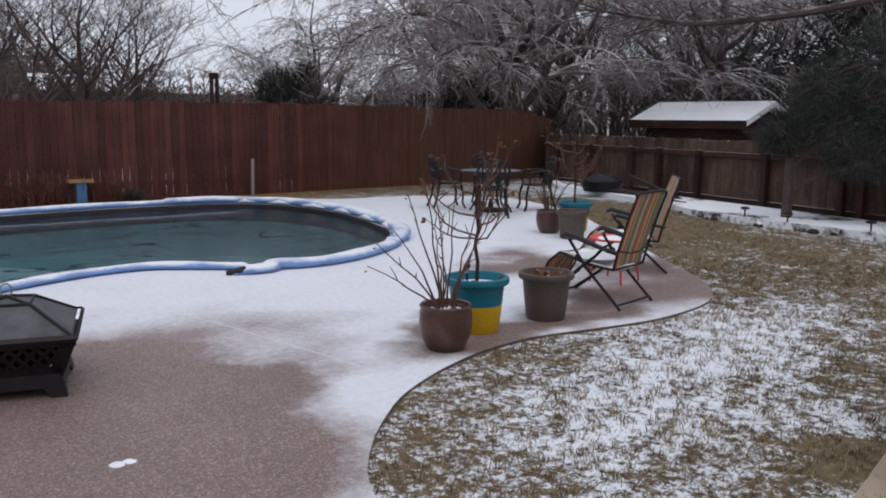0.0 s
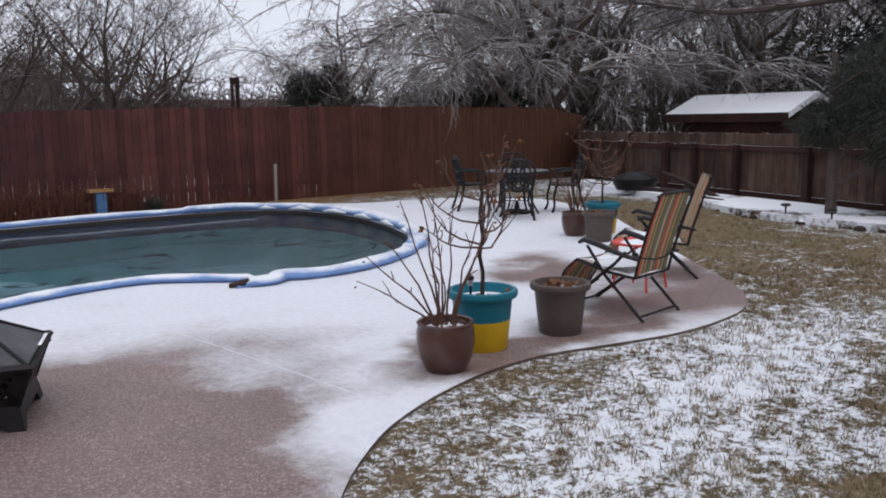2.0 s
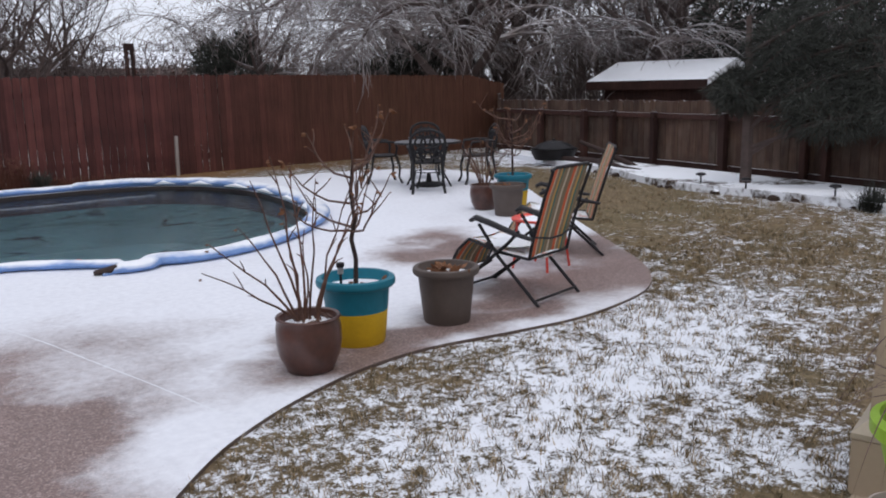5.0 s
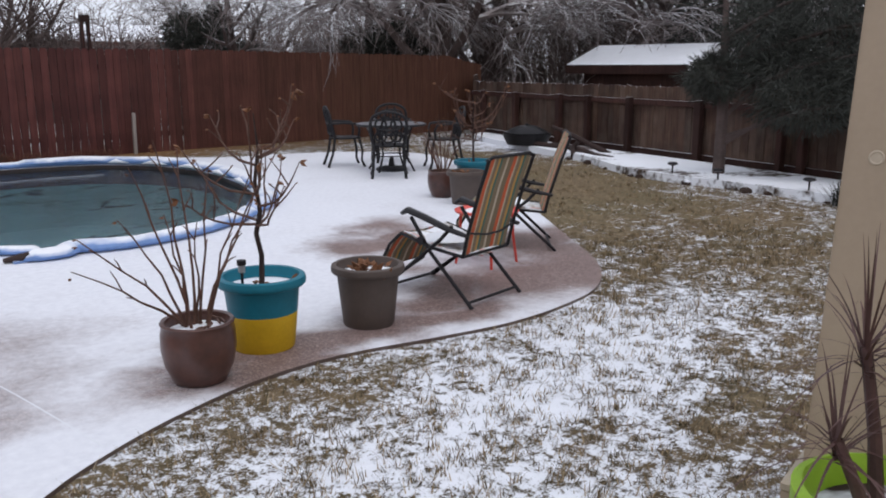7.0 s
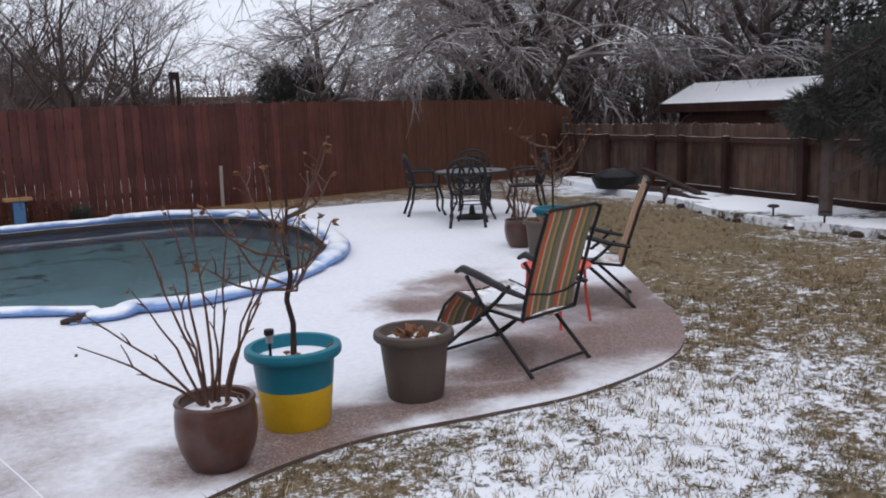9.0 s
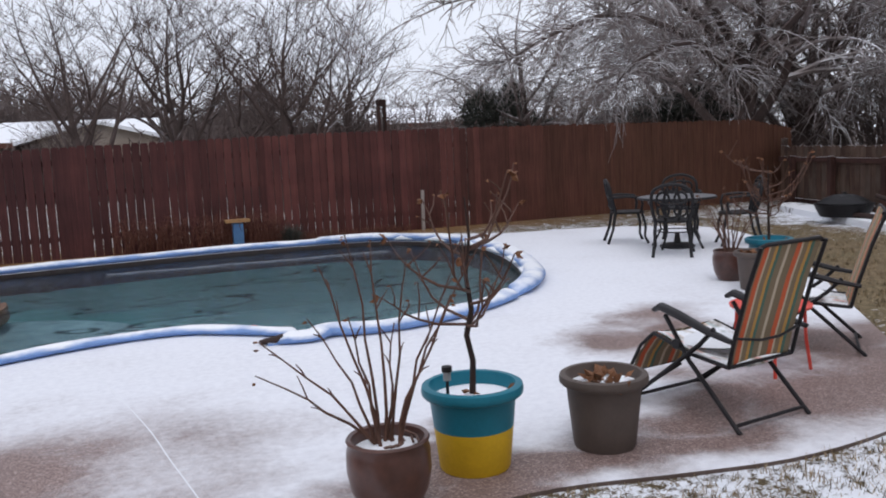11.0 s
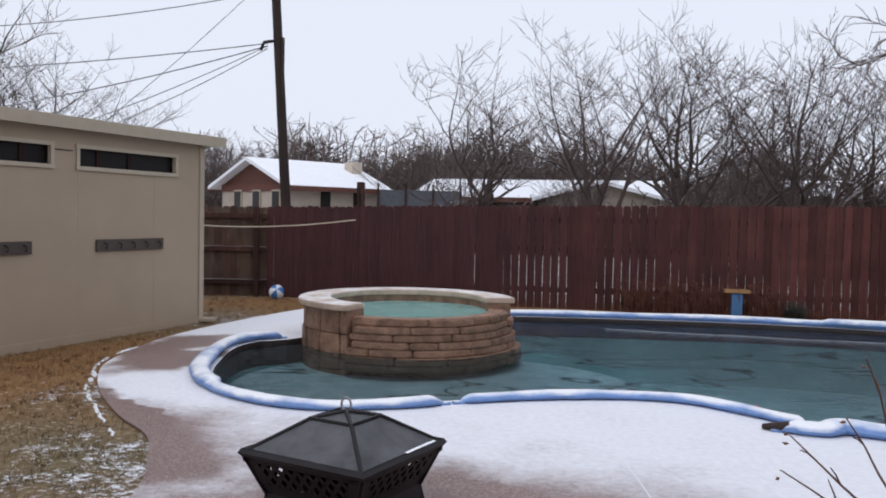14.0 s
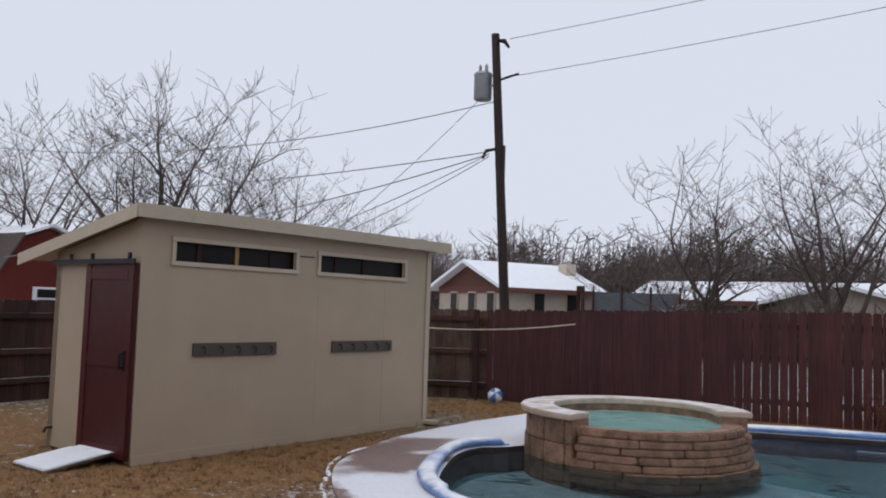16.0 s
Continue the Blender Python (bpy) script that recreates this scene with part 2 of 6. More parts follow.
M_BLACK = plain("black_powder_coated_steel", (0.016, 0.014, 0.016), 0.45, 0.2, vary=0.3, snow=(1.15, 1.5, 0.3, 8.0))
M_IRON = plain("dark_cast_iron", (0.02, 0.019, 0.021), 0.5, 0.3, vary=0.3, snow=(1.1, 1.5, 0.3, 9.0))
M_BROWNPOT = plain("brown_glazed_ceramic", (0.085, 0.037, 0.028), 0.28, vary=0.35, scale=6, grain=25, spec=0.5)
M_GREYPOT = plain("grey_brown_resin", (0.088, 0.068, 0.059), 0.6, vary=0.15)
M_TEAL = plain("teal_plastic", (0.012, 0.17, 0.24), 0.45, vary=0.12)
M_YELLOW = plain("yellow_plastic", (0.6, 0.37, 0.015), 0.5, vary=0.12)
M_STEM = plain("red_brown_twig", (0.1, 0.05, 0.035), 0.6, vary=0.35, scale=20, snow=(1.05, 1.5, 0.25, 25.0))
M_LEAF = plain("dead_brown_leaf", (0.17, 0.075, 0.035), 0.7, vary=0.4)
M_CORAL = plain("coral_red_paint", (0.62, 0.075, 0.055), 0.45, vary=0.1)
M_WOODSTAND = plain("raw_wood_top", (0.42, 0.24, 0.11), 0.7, vary=0.25)
M_BLUEBOX = plain("faded_blue_paint", (0.07, 0.17, 0.33), 0.6, vary=0.25)
M_POLE = plain("dark_creosote_wood", (0.035, 0.024, 0.02), 0.8, vary=0.35, scale=3, stretch=(4, 4, 0.4))
M_TABLETOP = plain("frosted_table_glass", (0.15, 0.15, 0.16), 0.4, vary=0.25)
M_SCREEN = plain("grey_blue_mesh_cloth", (0.1, 0.105, 0.12), 0.85, vary=0.2)
M_VINE = plain("rusty_dry_vine", (0.13, 0.052, 0.036), 0.8, vary=0.4)
M_FROST = plain("grey_wet_ice", (0.36, 0.41, 0.45), 0.35, vary=0.3, scale=2)
M_STEEL = plain("galvanised_grey_metal", (0.33, 0.34, 0.35), 0.45, 0.5, vary=0.15)
M_WIRE = plain("grey_cable", (0.2, 0.2, 0.215), 0.6)
M_BARK = plain("grey_wet_bark", (0.092, 0.067, 0.061), 0.8, vary=0.35, scale=4, grain=30, snow=(0.7, 1.6, 0.35, 4.0))
M_ICE = plain("ice_coated_twig", (0.2, 0.165, 0.158), 0.35, vary=0.45, scale=0.8, grain=30, spec=0.6, snow=(0.45, 1.45, 0.45, 1.2))
M_FAR = plain("far_grey_brush", (0.14, 0.108, 0.1), 0.9, vary=0.35, scale=0.6, grain=6, snow=(0.9, 1.6, 0.3, 2.0))
M_PALEWOOD = plain("bleached_grey_wood", (0.33, 0.29, 0.265), 0.8, vary=0.25, stretch=(4, 4, 0.5))
M_JUNIPER = plain("dark_juniper_needles", (0.058, 0.062, 0.054), 0.9, vary=0.5, scale=1.5, grain=12, snow=(1.3, 2.0, 0.35, 6.0))
M_REDBARN = plain("barn_red_siding", (0.135, 0.022, 0.015), 0.7, vary=0.15)
M_BRICK = plain("pale_tan_brick", (0.5, 0.43, 0.36), 0.85, vary=0.15, scale=3, grain=20)
M_SIDING = plain("brown_gable_siding", (0.15, 0.065, 0.05), 0.8, vary=0.15)
M_DOOR = plain("dark_red_brown_door_paint", (0.062, 0.011, 0.011), 0.5, vary=0.2)
M_LIME = plain("lime_green_plastic", (0.3, 0.5, 0.03), 0.45, vary=0.1)
M_PALEPOT = plain("pale_pink_glazed_pot", (0.6, 0.5, 0.48), 0.4, vary=0.1, spec=0.5)
M_WETWOOD = plain("wet_black_brown_wood", (0.035, 0.02, 0.017), 0.7, vary=0.4)
M_SPIKE = plain("burgundy_spike_leaf", (0.1, 0.055, 0.05), 0.5, vary=0.4)
M_MULCH = plain("dark_mulch_and_leaves", (0.05, 0.03, 0.022), 0.9, vary=0.5, scale=6, relief=0.6, snow=(1.0, 1.3, 0.5, 3.0))

# ---- geometry helpers ----


class Geo:
    """Vertices and faces of one mesh."""

    def __init__(self):
        self.v, self.f = [], []

    def add(self, verts, faces):
        k = len(self.v)
        self.v += [tuple(p) for p in verts]
        self.f += [tuple(i + k for i in f) for f in faces]
        return self

    def box(self, c, s, rz=0.0, rx=0.0, ry=0.0):
        m = pose(*c, rx, ry, rz)
        x, y, z = (a / 2 for a in s)
        p = [m @ Vector((i * x, j * y, k * z)) for k in (-1, 1) for j in (-1, 1) for i in (-1, 1)]
        return self.add(p, [(0, 2, 3, 1), (4, 5, 7, 6), (0, 1, 5, 4), (2, 6, 7, 3), (0, 4, 6, 2), (1, 3, 7, 5)])

    def tube(self, pts, radii, sides=6, closed=False, flat=1.0):
        pts = [Vector(p) for p in pts]
        n = len(pts)
        radii = [radii] * n if isinstance(radii, (int, float)) else radii
        verts, faces, side = [], [], None
        for i, p in enumerate(pts):
            a, b = (pts[i - 1], pts[(i + 1) % n]) if closed else (pts[max(i - 1, 0)], pts[min(i + 1, n - 1)])
            d = (b - a).normalized() if (b - a).length > 1e-9 else Vector((0, 0, 1))
            if side is None or abs(d.dot(side)) > 0.98:
                side = d.cross(Vector((0, 0, 1)))
                side = side if side.length > 0.05 else d.cross(Vector((1, 0, 0)))
            side = (side - d * side.dot(d)).normalized()
            up = side.cross(d)
            verts += [p + radii[i] * (side * math.cos(k * math.tau / sides) + up * flat * math.sin(k * math.tau / sides)) for k in range(sides)]
        for i in range(n if closed else n - 1):
            j = (i + 1) % n
            faces += [(i * sides + k, i * sides + (k + 1) % sides, j * sides + (k + 1) % sides, j * sides + k) for k in range(sides)]
        if not closed:
            faces += [tuple(range(sides))[::-1], tuple((n - 1) * sides + k for k in range(sides))]
        return self.add(verts, faces)

    def lathe(self, profile, sides=40, centre=(0, 0, 0), wobble=0.0):
        verts, faces, n = [], [], len(profile)
        for k in range(sides):
            a = k * math.tau / sides
            verts += [(centre[0] + r * math.cos(a), centre[1] + r * math.sin(a), centre[2] + z) for r, z in profile]
        for k in range(sides):
            j = (k + 1) % sides
            faces += [(k * n + i, j * n + i, j * n + i + 1, k * n + i + 1) for i in range(n - 1)]
        return self.add(verts, faces)

    def prism(self, loop, z0, z1):
        n = len(loop)
        verts = [(x, y, z0) for x, y in loop] + [(x, y, z1) for x, y in loop]
        return self.add(verts, [tuple(range(n))[::-1], tuple(range(n, 2 * n))] + [(i, (i + 1) % n, n + (i + 1) % n, n + i) for i in range(n)])


def mesh_of(name, g, mat, bevel=0.0, smooth=False):
    me = bpy.data.meshes.new(name)
    me.from_pydata(g.v, [], g.f)
    me.materials.append(mat)
    if bevel:
        bm = bmesh.new()
        bm.from_mesh(me)
        bmesh.ops.recalc_face_normals(bm, faces=bm.faces)
        bmesh.ops.bevel(bm, geom=list(bm.edges), offset=bevel, segments=2, affect="EDGES", clamp_overlap=True)
        bm.to_mesh(me)
        bm.free()
    if smooth:
        me.polygons.foreach_set("use_smooth", [True] * len(me.polygons))
        me.set_sharp_from_angle(angle=radians(42))
    me.update()
    return me


def part(name, g, mat, parent=None, label="", bevel=0.0, smooth=False, at=None):
    ob = new(name, g if isinstance(g, bpy.types.Mesh) else mesh_of(name, g, mat, bevel, smooth))
    ob.parent = parent
    if at is not None:
        ob.matrix_basis = at
    if label:
        ob["label"] = label
    return ob


def thing(name, m, label, category, group="", kind=""):
    ob = new(name)
    ob.matrix_basis = m
    return tagged(ob, label, category, group, kind)


def structure(name, g, mat, label, bevel=0.0, smooth=False):
    return tagged(part(name, g, mat, None, "", bevel, smooth), label, name.split("_")[0], "", "structure")


def smooth_loop(pts, steps=6, closed=True):
    """A Catmull-Rom curve through the points."""
    n, out = len(pts), []
    for i in range(n if closed else n - 1):
        p = [Vector(pts[(i + k) % n] if closed else pts[min(max(i + k, 0), n - 1)]) for k in (-1, 0, 1, 2)]
        for s in range(steps):
            t = s / steps
            out.append(0.5 * (2 * p[1] + (p[2] - p[0]) * t + (2 * p[0] - 5 * p[1] + 4 * p[2] - p[3]) * t * t + (3 * p[1] - p[0] - 3 * p[2] + p[3]) * t ** 3))
    return out if closed else out + [Vector(pts[-1])]


def offset_loop(loop, d):
    """The closed plane loop moved outwards by d."""
    n, out = len(loop), []
    area = sum(loop[i][0] * loop[(i + 1) % n][1] - loop[(i + 1) % n][0] * loop[i][1] for i in range(n))
    for i in range(n):
        t = (Vector(loop[(i + 1) % n][:2]) - Vector(loop[i - 1][:2])).normalized()
        nrm = Vector((t.y, -t.x)) * (1 if area > 0 else -1)
        out.append(Vector(loop[i][:2]) + nrm * d)
    return out


def sheet(name, loops, z, mat, label, wall=0.0):
    """A flat sheet with holes, and a skirt round its outer loop."""
    bm = bmesh.new()
    edges = []
    for loop in loops:
        vs = [bm.verts.new((p[0], p[1], z)) for p in loop]
        edges += [bm.edges.new((vs[i], vs[(i + 1) % len(vs)])) for i in range(len(vs))]
    bmesh.ops.triangle_fill(bm, use_beauty=True, edges=edges, normal=(0, 0, 1))
    if wall:
        for loop in loops[:1]:
            lo = [bm.verts.new((p[0], p[1], z - wall)) for p in loop]
            hi = [bm.verts.new((p[0], p[1], z)) for p in loop]
            for i in range(len(lo)):
                j = (i + 1) % len(lo)
                bm.faces.new((lo[i], lo[j], hi[j], hi[i]))
        bmesh.ops.remove_doubles(bm, verts=bm.verts, dist=1e-4)
    bmesh.ops.recalc_face_normals(bm, faces=bm.faces)
    me = bpy.data.meshes.new(name)
    bm.to_mesh(me)
    bm.free()
    if me.polygons and sum(p.normal.z * p.area for p in me.polygons) < 0:
        me.flip_normals()
    me.materials.append(mat)
    return tagged(new(name, me), label, name, "", "structure")


# ---- plan ----
POOL = smooth_loop([(-1.42, 18.5), (-1.78, 18.05), (-1.88, 17.45), (-1.68, 16.6), (-1.35, 15.75), (-0.75, 15.05), (0.05, 14.73), (0.75, 14.93), (1.3, 15.28), (1.85, 15.58),
    (2.5, 15.8), (3.1, 15.8), (3.65, 15.4), (4.1, 15.1), (4.6, 14.99), (5.2, 15.13), (5.9, 15.52), (6.55, 16.15), (7.05, 17.0), (7.45, 18.3), (7.62, 19.6),
    (7.4, 20.8), (6.85, 21.55), (6.1, 21.9), (4.7, 22.05), (3.3, 22.0), (2.0, 21.85), (1.0, 21.7), (0.0, 21.5), (-0.9, 20.6)], 4)
WATERLINE = offset_loop(POOL, -0.22)
DECK = smooth_loop([(-2.0, 22.0), (-2.35, 21.2), (-2.7, 19.4), (-2.8, 17.9), (-2.64, 16.8), (-2.42, 16.0), (-1.84, 15.05), (-1.15, 14.25), (-0.66, 13.8), (-0.36, 13.3), (-0.12, 12.8), (0.0, 12.2), (-0.2, 11.5), (-0.9, 10.9), (-2.6, 10.2),
    (-3.0, 7.5), (-3.0, 5.0), (0.0, 4.4), (3.0, 4.8), (3.6, 6.6), (2.3, 8.0), (1.75, 9.2), (1.9, 10.15), (2.2, 10.65), (2.65, 11.08), (3.0, 11.3), (3.36, 11.46), (3.8, 11.59), (4.3, 11.62),
    (4.9, 11.5), (5.42, 11.42), (5.96, 11.46), (6.41, 11.58), (6.84, 11.86), (7.23, 12.28), (7.9, 13.2), (9.5, 15.4), (10.5, 16.8), (11.3, 18.6), (11.4, 19.7),
    (10.6, 20.6), (9.6, 21.0), (8.8, 21.1), (8.1, 21.6), (7.1, 22.2), (4.7, 22.35), (2.0, 22.2), (0.0, 22.1)], 4)

# ---- ground, deck, pool ----
ground = sheet("ground", [[(-260, -200), (260, -200), (260, 320), (-260, 320)], offset_loop(POOL, 0.1)], -0.02, M_LAWN, "winter lawn of brown grass dusted with patchy snow")
deck = sheet("deck", [DECK, offset_loop(POOL, -0.2)], 0.0, M_DECK, "brown exposed-aggregate concrete deck partly covered with thin snow", 0.14)


def pool():
    g, n = Geo(), len(POOL)
    rim = offset_loop(POOL, -0.195)
    toe = offset_loop(POOL, -0.5)
    g.add([(p[0], p[1], -0.001) for p in rim] + [(p[0], p[1], -0.3) for p in rim] + [(p[0], p[1], -0.95) for p in toe],
          [(i, i + n, (i + 1) % n + n, (i + 1) % n) for i in range(n)] + [(i + n, i + 2 * n, (i + 1) % n + 2 * n, (i + 1) % n + n) for i in range(n)])
    low = Geo()
    low.v, low.f = list(g.v), [f for f in g.f if max(f) >= 2 * n]
    g.f = [f for f in g.f if max(f) < 2 * n]
    tagged(part("pool_basin", g, M_TILE), "dark tiled pool wall below the coping", "pool", "", "structure")
    m, nn, l, b = material("teal_plaster", 0.7)
    l.new(ramp(nn, l, noise_of(nn, l, 1.2, 5), (0.3, (0.17, 0.34, 0.335)), (0.7, (0.33, 0.53, 0.52))), b.inputs["Base Color"])
    tagged(part("pool_slope", low, m), "teal plaster slope of the pool under water", "pool", "", "structure")
    sheet("pool_floor", [offset_loop(POOL, -0.45)], -0.9, m, "teal plaster pool floor under water")
    ledge = smooth_loop([(-1.5, 17.8), (-1.42, 16.5), (-0.95, 15.5), (0.05, 15.08), (1.2, 15.55), (2.1, 16.1), (2.75, 17.2), (2.6, 18.4), (1.6, 19.2), (0.2, 19.3), (-0.7, 18.9)], 4)
    m2, nn, l, b = material("shallow_ledge_plaster", 0.7)
    l.new(ramp(nn, l, noise_of(nn, l, 3, 5), (0.3, (0.36, 0.44, 0.44)), (0.7, (0.6, 0.68, 0.68))), b.inputs["Base Color"])
    g = Geo().prism([p[:2] for p in ledge], -0.9, -0.3)
    tagged(part("pool_ledge", g, m2), "grey-brown shallow tanning ledge under water", "pool", "", "structure")
    mw = bpy.data.materials.new("pool_water")
    mw.use_nodes = True
    nn, l = mw.node_tree.nodes, mw.node_tree.links
    out = nn["Material Output"]
    nn.remove(nn["Principled BSDF"])
    clear, gloss, fres, both = nn.new("ShaderNodeBsdfTransparent"), nn.new("ShaderNodeBsdfGlossy"), nn.new("ShaderNodeFresnel"), nn.new("ShaderNodeMixShader")
    crack = ramp(nn, l, calc(nn, l, "ABSOLUTE", calc(nn, l, "SUBTRACT", noise_of(nn, l, 0.6, 4, 0.5, dist=0.4, stretch=(0.6, 1.5, 1)), 0.5)), (0.0, (0.1, 0.13, 0.14)), (0.006, (0.2, 0.27, 0.28)), (0.011, (0.5, 0.65, 0.71)))
    l.new(crack, clear.inputs[0])
    gloss.inputs["Roughness"].default_value = 0.06
    gloss.inputs["Color"].default_value = (0.9, 0.93, 0.95, 1)
    fres.inputs["IOR"].default_value = 1.33
    k = nn.new("ShaderNodeBump")
    k.inputs["Strength"].default_value, k.inputs["Distance"].default_value = 1.0, 0.32
    h = calc(nn, l, "MULTIPLY", noise_of(nn, l, 7.5, 4, 0.6, dist=0.8, stretch=(0.7, 1.4, 1)), calc(nn, l, "ADD", 0.05, spots(nn, l, [(-0.3, 16.6, 2.6, 2.2, 0), (1.4, 17.2, 2.0, 1.6, 0)])))
    l.new(h, k.inputs["Height"])
    l.new(k.outputs[0], gloss.inputs["Normal"])
    l.new(k.outputs[0], fres.inputs["Normal"])
    l.new(fres.outputs[0], both.inputs[0])
    l.new(clear.outputs[0], both.inputs[1])
    l.new(gloss.outputs[0], both.inputs[2])
    l.new(both.outputs[0], out.inputs[0])
    water = sheet("pool_water", [offset_loop(POOL, -0.2)], -0.055, mw, "dark teal half-frozen pool water with thin ice cracks")
    water.visible_shadow = False
    return mw


M_WATER = pool()


def pool_tube(points, label, r=0.1):
    """A sagging water-filled vinyl tube lying along the coping, pinched at its ends."""
    pts = smooth_loop([(x, y, 0) for x, y in points], 10, False)
    n = len(pts)
    rng = random.Random(len(points) * 7 + int(points[0][0] * 10))
    rad = [r * (0.3 + 0.7 * min(1, min(i, n - 1 - i) / 4)) * (1 + 0.06 * math.sin(i * 0.17 + r * 40) + rng.uniform(-0.015, 0.015)) for i in range(n)]
    pts = [Vector((p.x + rng.uniform(-0.003, 0.003), p.y + rng.uniform(-0.003, 0.003), 0.5 * a + 0.002)) for p, a in zip(pts, rad)]
    tube = thing("pool_tube", pose(0, 0, 0), label, "pool tube", "tubes along the pool edge")
    part("bag", Geo().tube(pts, rad, 14, False, 0.5), M_TUBE, tube, smooth=True)
    for p, q in ((pts[0], pts[1]), (pts[-1], pts[-2])):
        g = Geo().box((p + (p - q).normalized() * 0.02 + Vector((0, 0, 0.0))), (0.1, 0.07, 0.03), math.degrees(math.atan2((p - q).y, (p - q).x)))
        part("end_seam", g, M_TUBE, tube, bevel=0.006)
    return tube


RIM = offset_loop(POOL, -0.08)
NR = len(RIM)
for a, b, text in ((1, 19, "long blue vinyl water tube with snow along its top"), (17, 32, "blue vinyl tube half buried in snow at the pool edge"), (32, 50, "snow-covered blue vinyl tube on the curved coping"),
                   (52, 66, "blue vinyl tube with clean wet sides on the coping"), (66, 82, "fat blue vinyl tube round the end of the pool"), (80, 94, "blue vinyl tube with lumps of snow beside it"), (93, 109, "blue vinyl tube with a thin snow cap along the far edge")):
    seg = [RIM[i % NR] for i in range(a, b + 1, 2)]
    if a == 52:
        seg = [Vector((3.7, 15.1)), Vector((3.98, 15.06))] + seg
    tube = pool_tube([(p[0], p[1]) for p in seg], text, 0.125 if a in (66, 80) else (0.078 if a in (17, 32) else 0.098))
    if a == 52:
        part("end_cap", Geo().tube([(3.58, 15.15, 0.022), (3.66, 15.12, 0.032), (3.76, 15.1, 0.045)], [0.03, 0.05, 0.06], 12, False, 0.6), M_WETWOOD, tube, "folded dark end of the tube", smooth=True)

g = Geo()
for k in range(9):
    i = 62 + k * 3
    p = RIM[i % NR]
    q = RIM[(i + 2) % NR]
    g.tube([(p[0] * 0.985, p[1], 0.04), (0.5 * (p[0] + q[0]) * 0.985, 0.5 * (p[1] + q[1]), 0.06), (q[0] * 0.985, q[1], 0.03)], [0.02, 0.06, 0.02], 7, False, 0.6)
tagged(part("snow_lumps", g, M_SNOW, smooth=True), "lumps of old snow lying on the pool coping", "snow", "", "stuff")


def spa():
    """The raised round hot tub with stone walls, a low spillway and a pale coping."""
    cx, cy, R = -0.045, 18.9, 1.32
    t = thing("hot_tub", pose(cx, cy, -0.035), "raised round stone hot tub with pale coping and teal water", "hot tub")
    lo, hi = math.radians(-108), math.radians(14)

    def ring(g, r0, r1, z0, z1, a0, a1, steps=56):
        vs = []
        for i in range(steps + 1):
            a = a0 + (a1 - a0) * i / steps
            c, s = math.cos(a), math.sin(a)
            vs += [(r0 * c, r0 * s, z0), (r1 * c, r1 * s, z0), (r1 * c, r1 * s, z1), (r0 * c, r0 * s, z1)]
        fs = [(i * 4 + k, i * 4 + (k + 1) % 4, i * 4 + 4 + (k + 1) % 4, i * 4 + 4 + k) for i in range(steps) for k in range(4)]
        return g.add(vs, fs + [(3, 2, 1, 0), tuple(steps * 4 + k for k in range(4))])

    part("wall", ring(Geo(), R - 0.34, R - 0.06, -0.5, 0.47, hi, lo + math.tau), M_STONE, t)
    part("spill_wall", ring(Geo(), R - 0.3, R - 0.12, -0.5, 0.4, lo, hi), M_STONE, t)
    part("coping", ring(Geo(), R - 0.36, R + 0.04, 0.47, 0.54, hi, lo + math.tau), M_COPING, t, "pale stone coping dusted with snow", 0.012, True)
    rng = random.Random(3)
    for row in range(7):
        z0, z1 = -0.17 + row * 0.081, -0.17 + row * 0.081 + 0.075
        out = R + 0.12 - row * 0.03 + (0.02 if row % 2 else -0.012)
        a = lo + rng.uniform(0, 0.06)
        while a < hi - 0.03:
            b = min(a + rng.uniform(0.2, 0.55), hi)
            part("stone", mesh_of("stone", ring(Geo(), R - 0.14, out + rng.uniform(-0.03, 0.024), z0, z1, a + 0.004, b - 0.004, 4), M_STONE, 0.012), M_STONE, t)
            a = b
    a = hi
    while a < lo + math.tau:
        b = min(a + rng.uniform(0.2, 0.4), lo + math.tau)
        for z0, z1 in ((-0.5, -0.08), (-0.075, 0.2), (0.205, 0.465)):
            part("stone", mesh_of("stone", ring(Geo(), R - 0.08, R - 0.02 + rng.uniform(-0.01, 0.015), z0, z1, a + 0.004, b - 0.004, 5), M_STONE, 0.008), M_STONE, t)
        a = b
    m, n, l, b = material("hot_tub_water", 0.06, 0, 0.5)
    l.new(ramp(n, l, noise_of(n, l, 3.0, 4), (0.3, (0.16, 0.4, 0.38)), (0.7, (0.3, 0.58, 0.54))), b.inputs["Base Color"])
    bump(n, l, b, noise_of(n, l, 14, 3), 0.25, 0.02)
    part("water", Geo().prism([((R - 0.3) * math.cos(k * math.tau / 48), (R - 0.3) * math.sin(k * math.tau / 48)) for k in range(48)], 0.3, 0.385), m, t, "steaming pale teal water")


spa()

# ---- fences ----


def board_mesh(name, w, h, mat, dog=0.02, t=0.018):
    """A fence board with clipped upper corners."""
    c = [(-w / 2, 0), (w / 2, 0), (w / 2, h - dog), (w / 2 - dog, h), (-w / 2 + dog, h), (-w / 2, h - dog)]
    v = [(x, -t / 2, z) for x, z in c] + [(x, t / 2, z) for x, z in c]
    g = Geo().add(v, [tuple(range(6)), tuple(range(6, 12))[::-1]] + [(i + 6, (i + 1) % 6 + 6, (i + 1) % 6, i) for i in range(6)])
    return mesh_of(name, g, mat, 0.002)


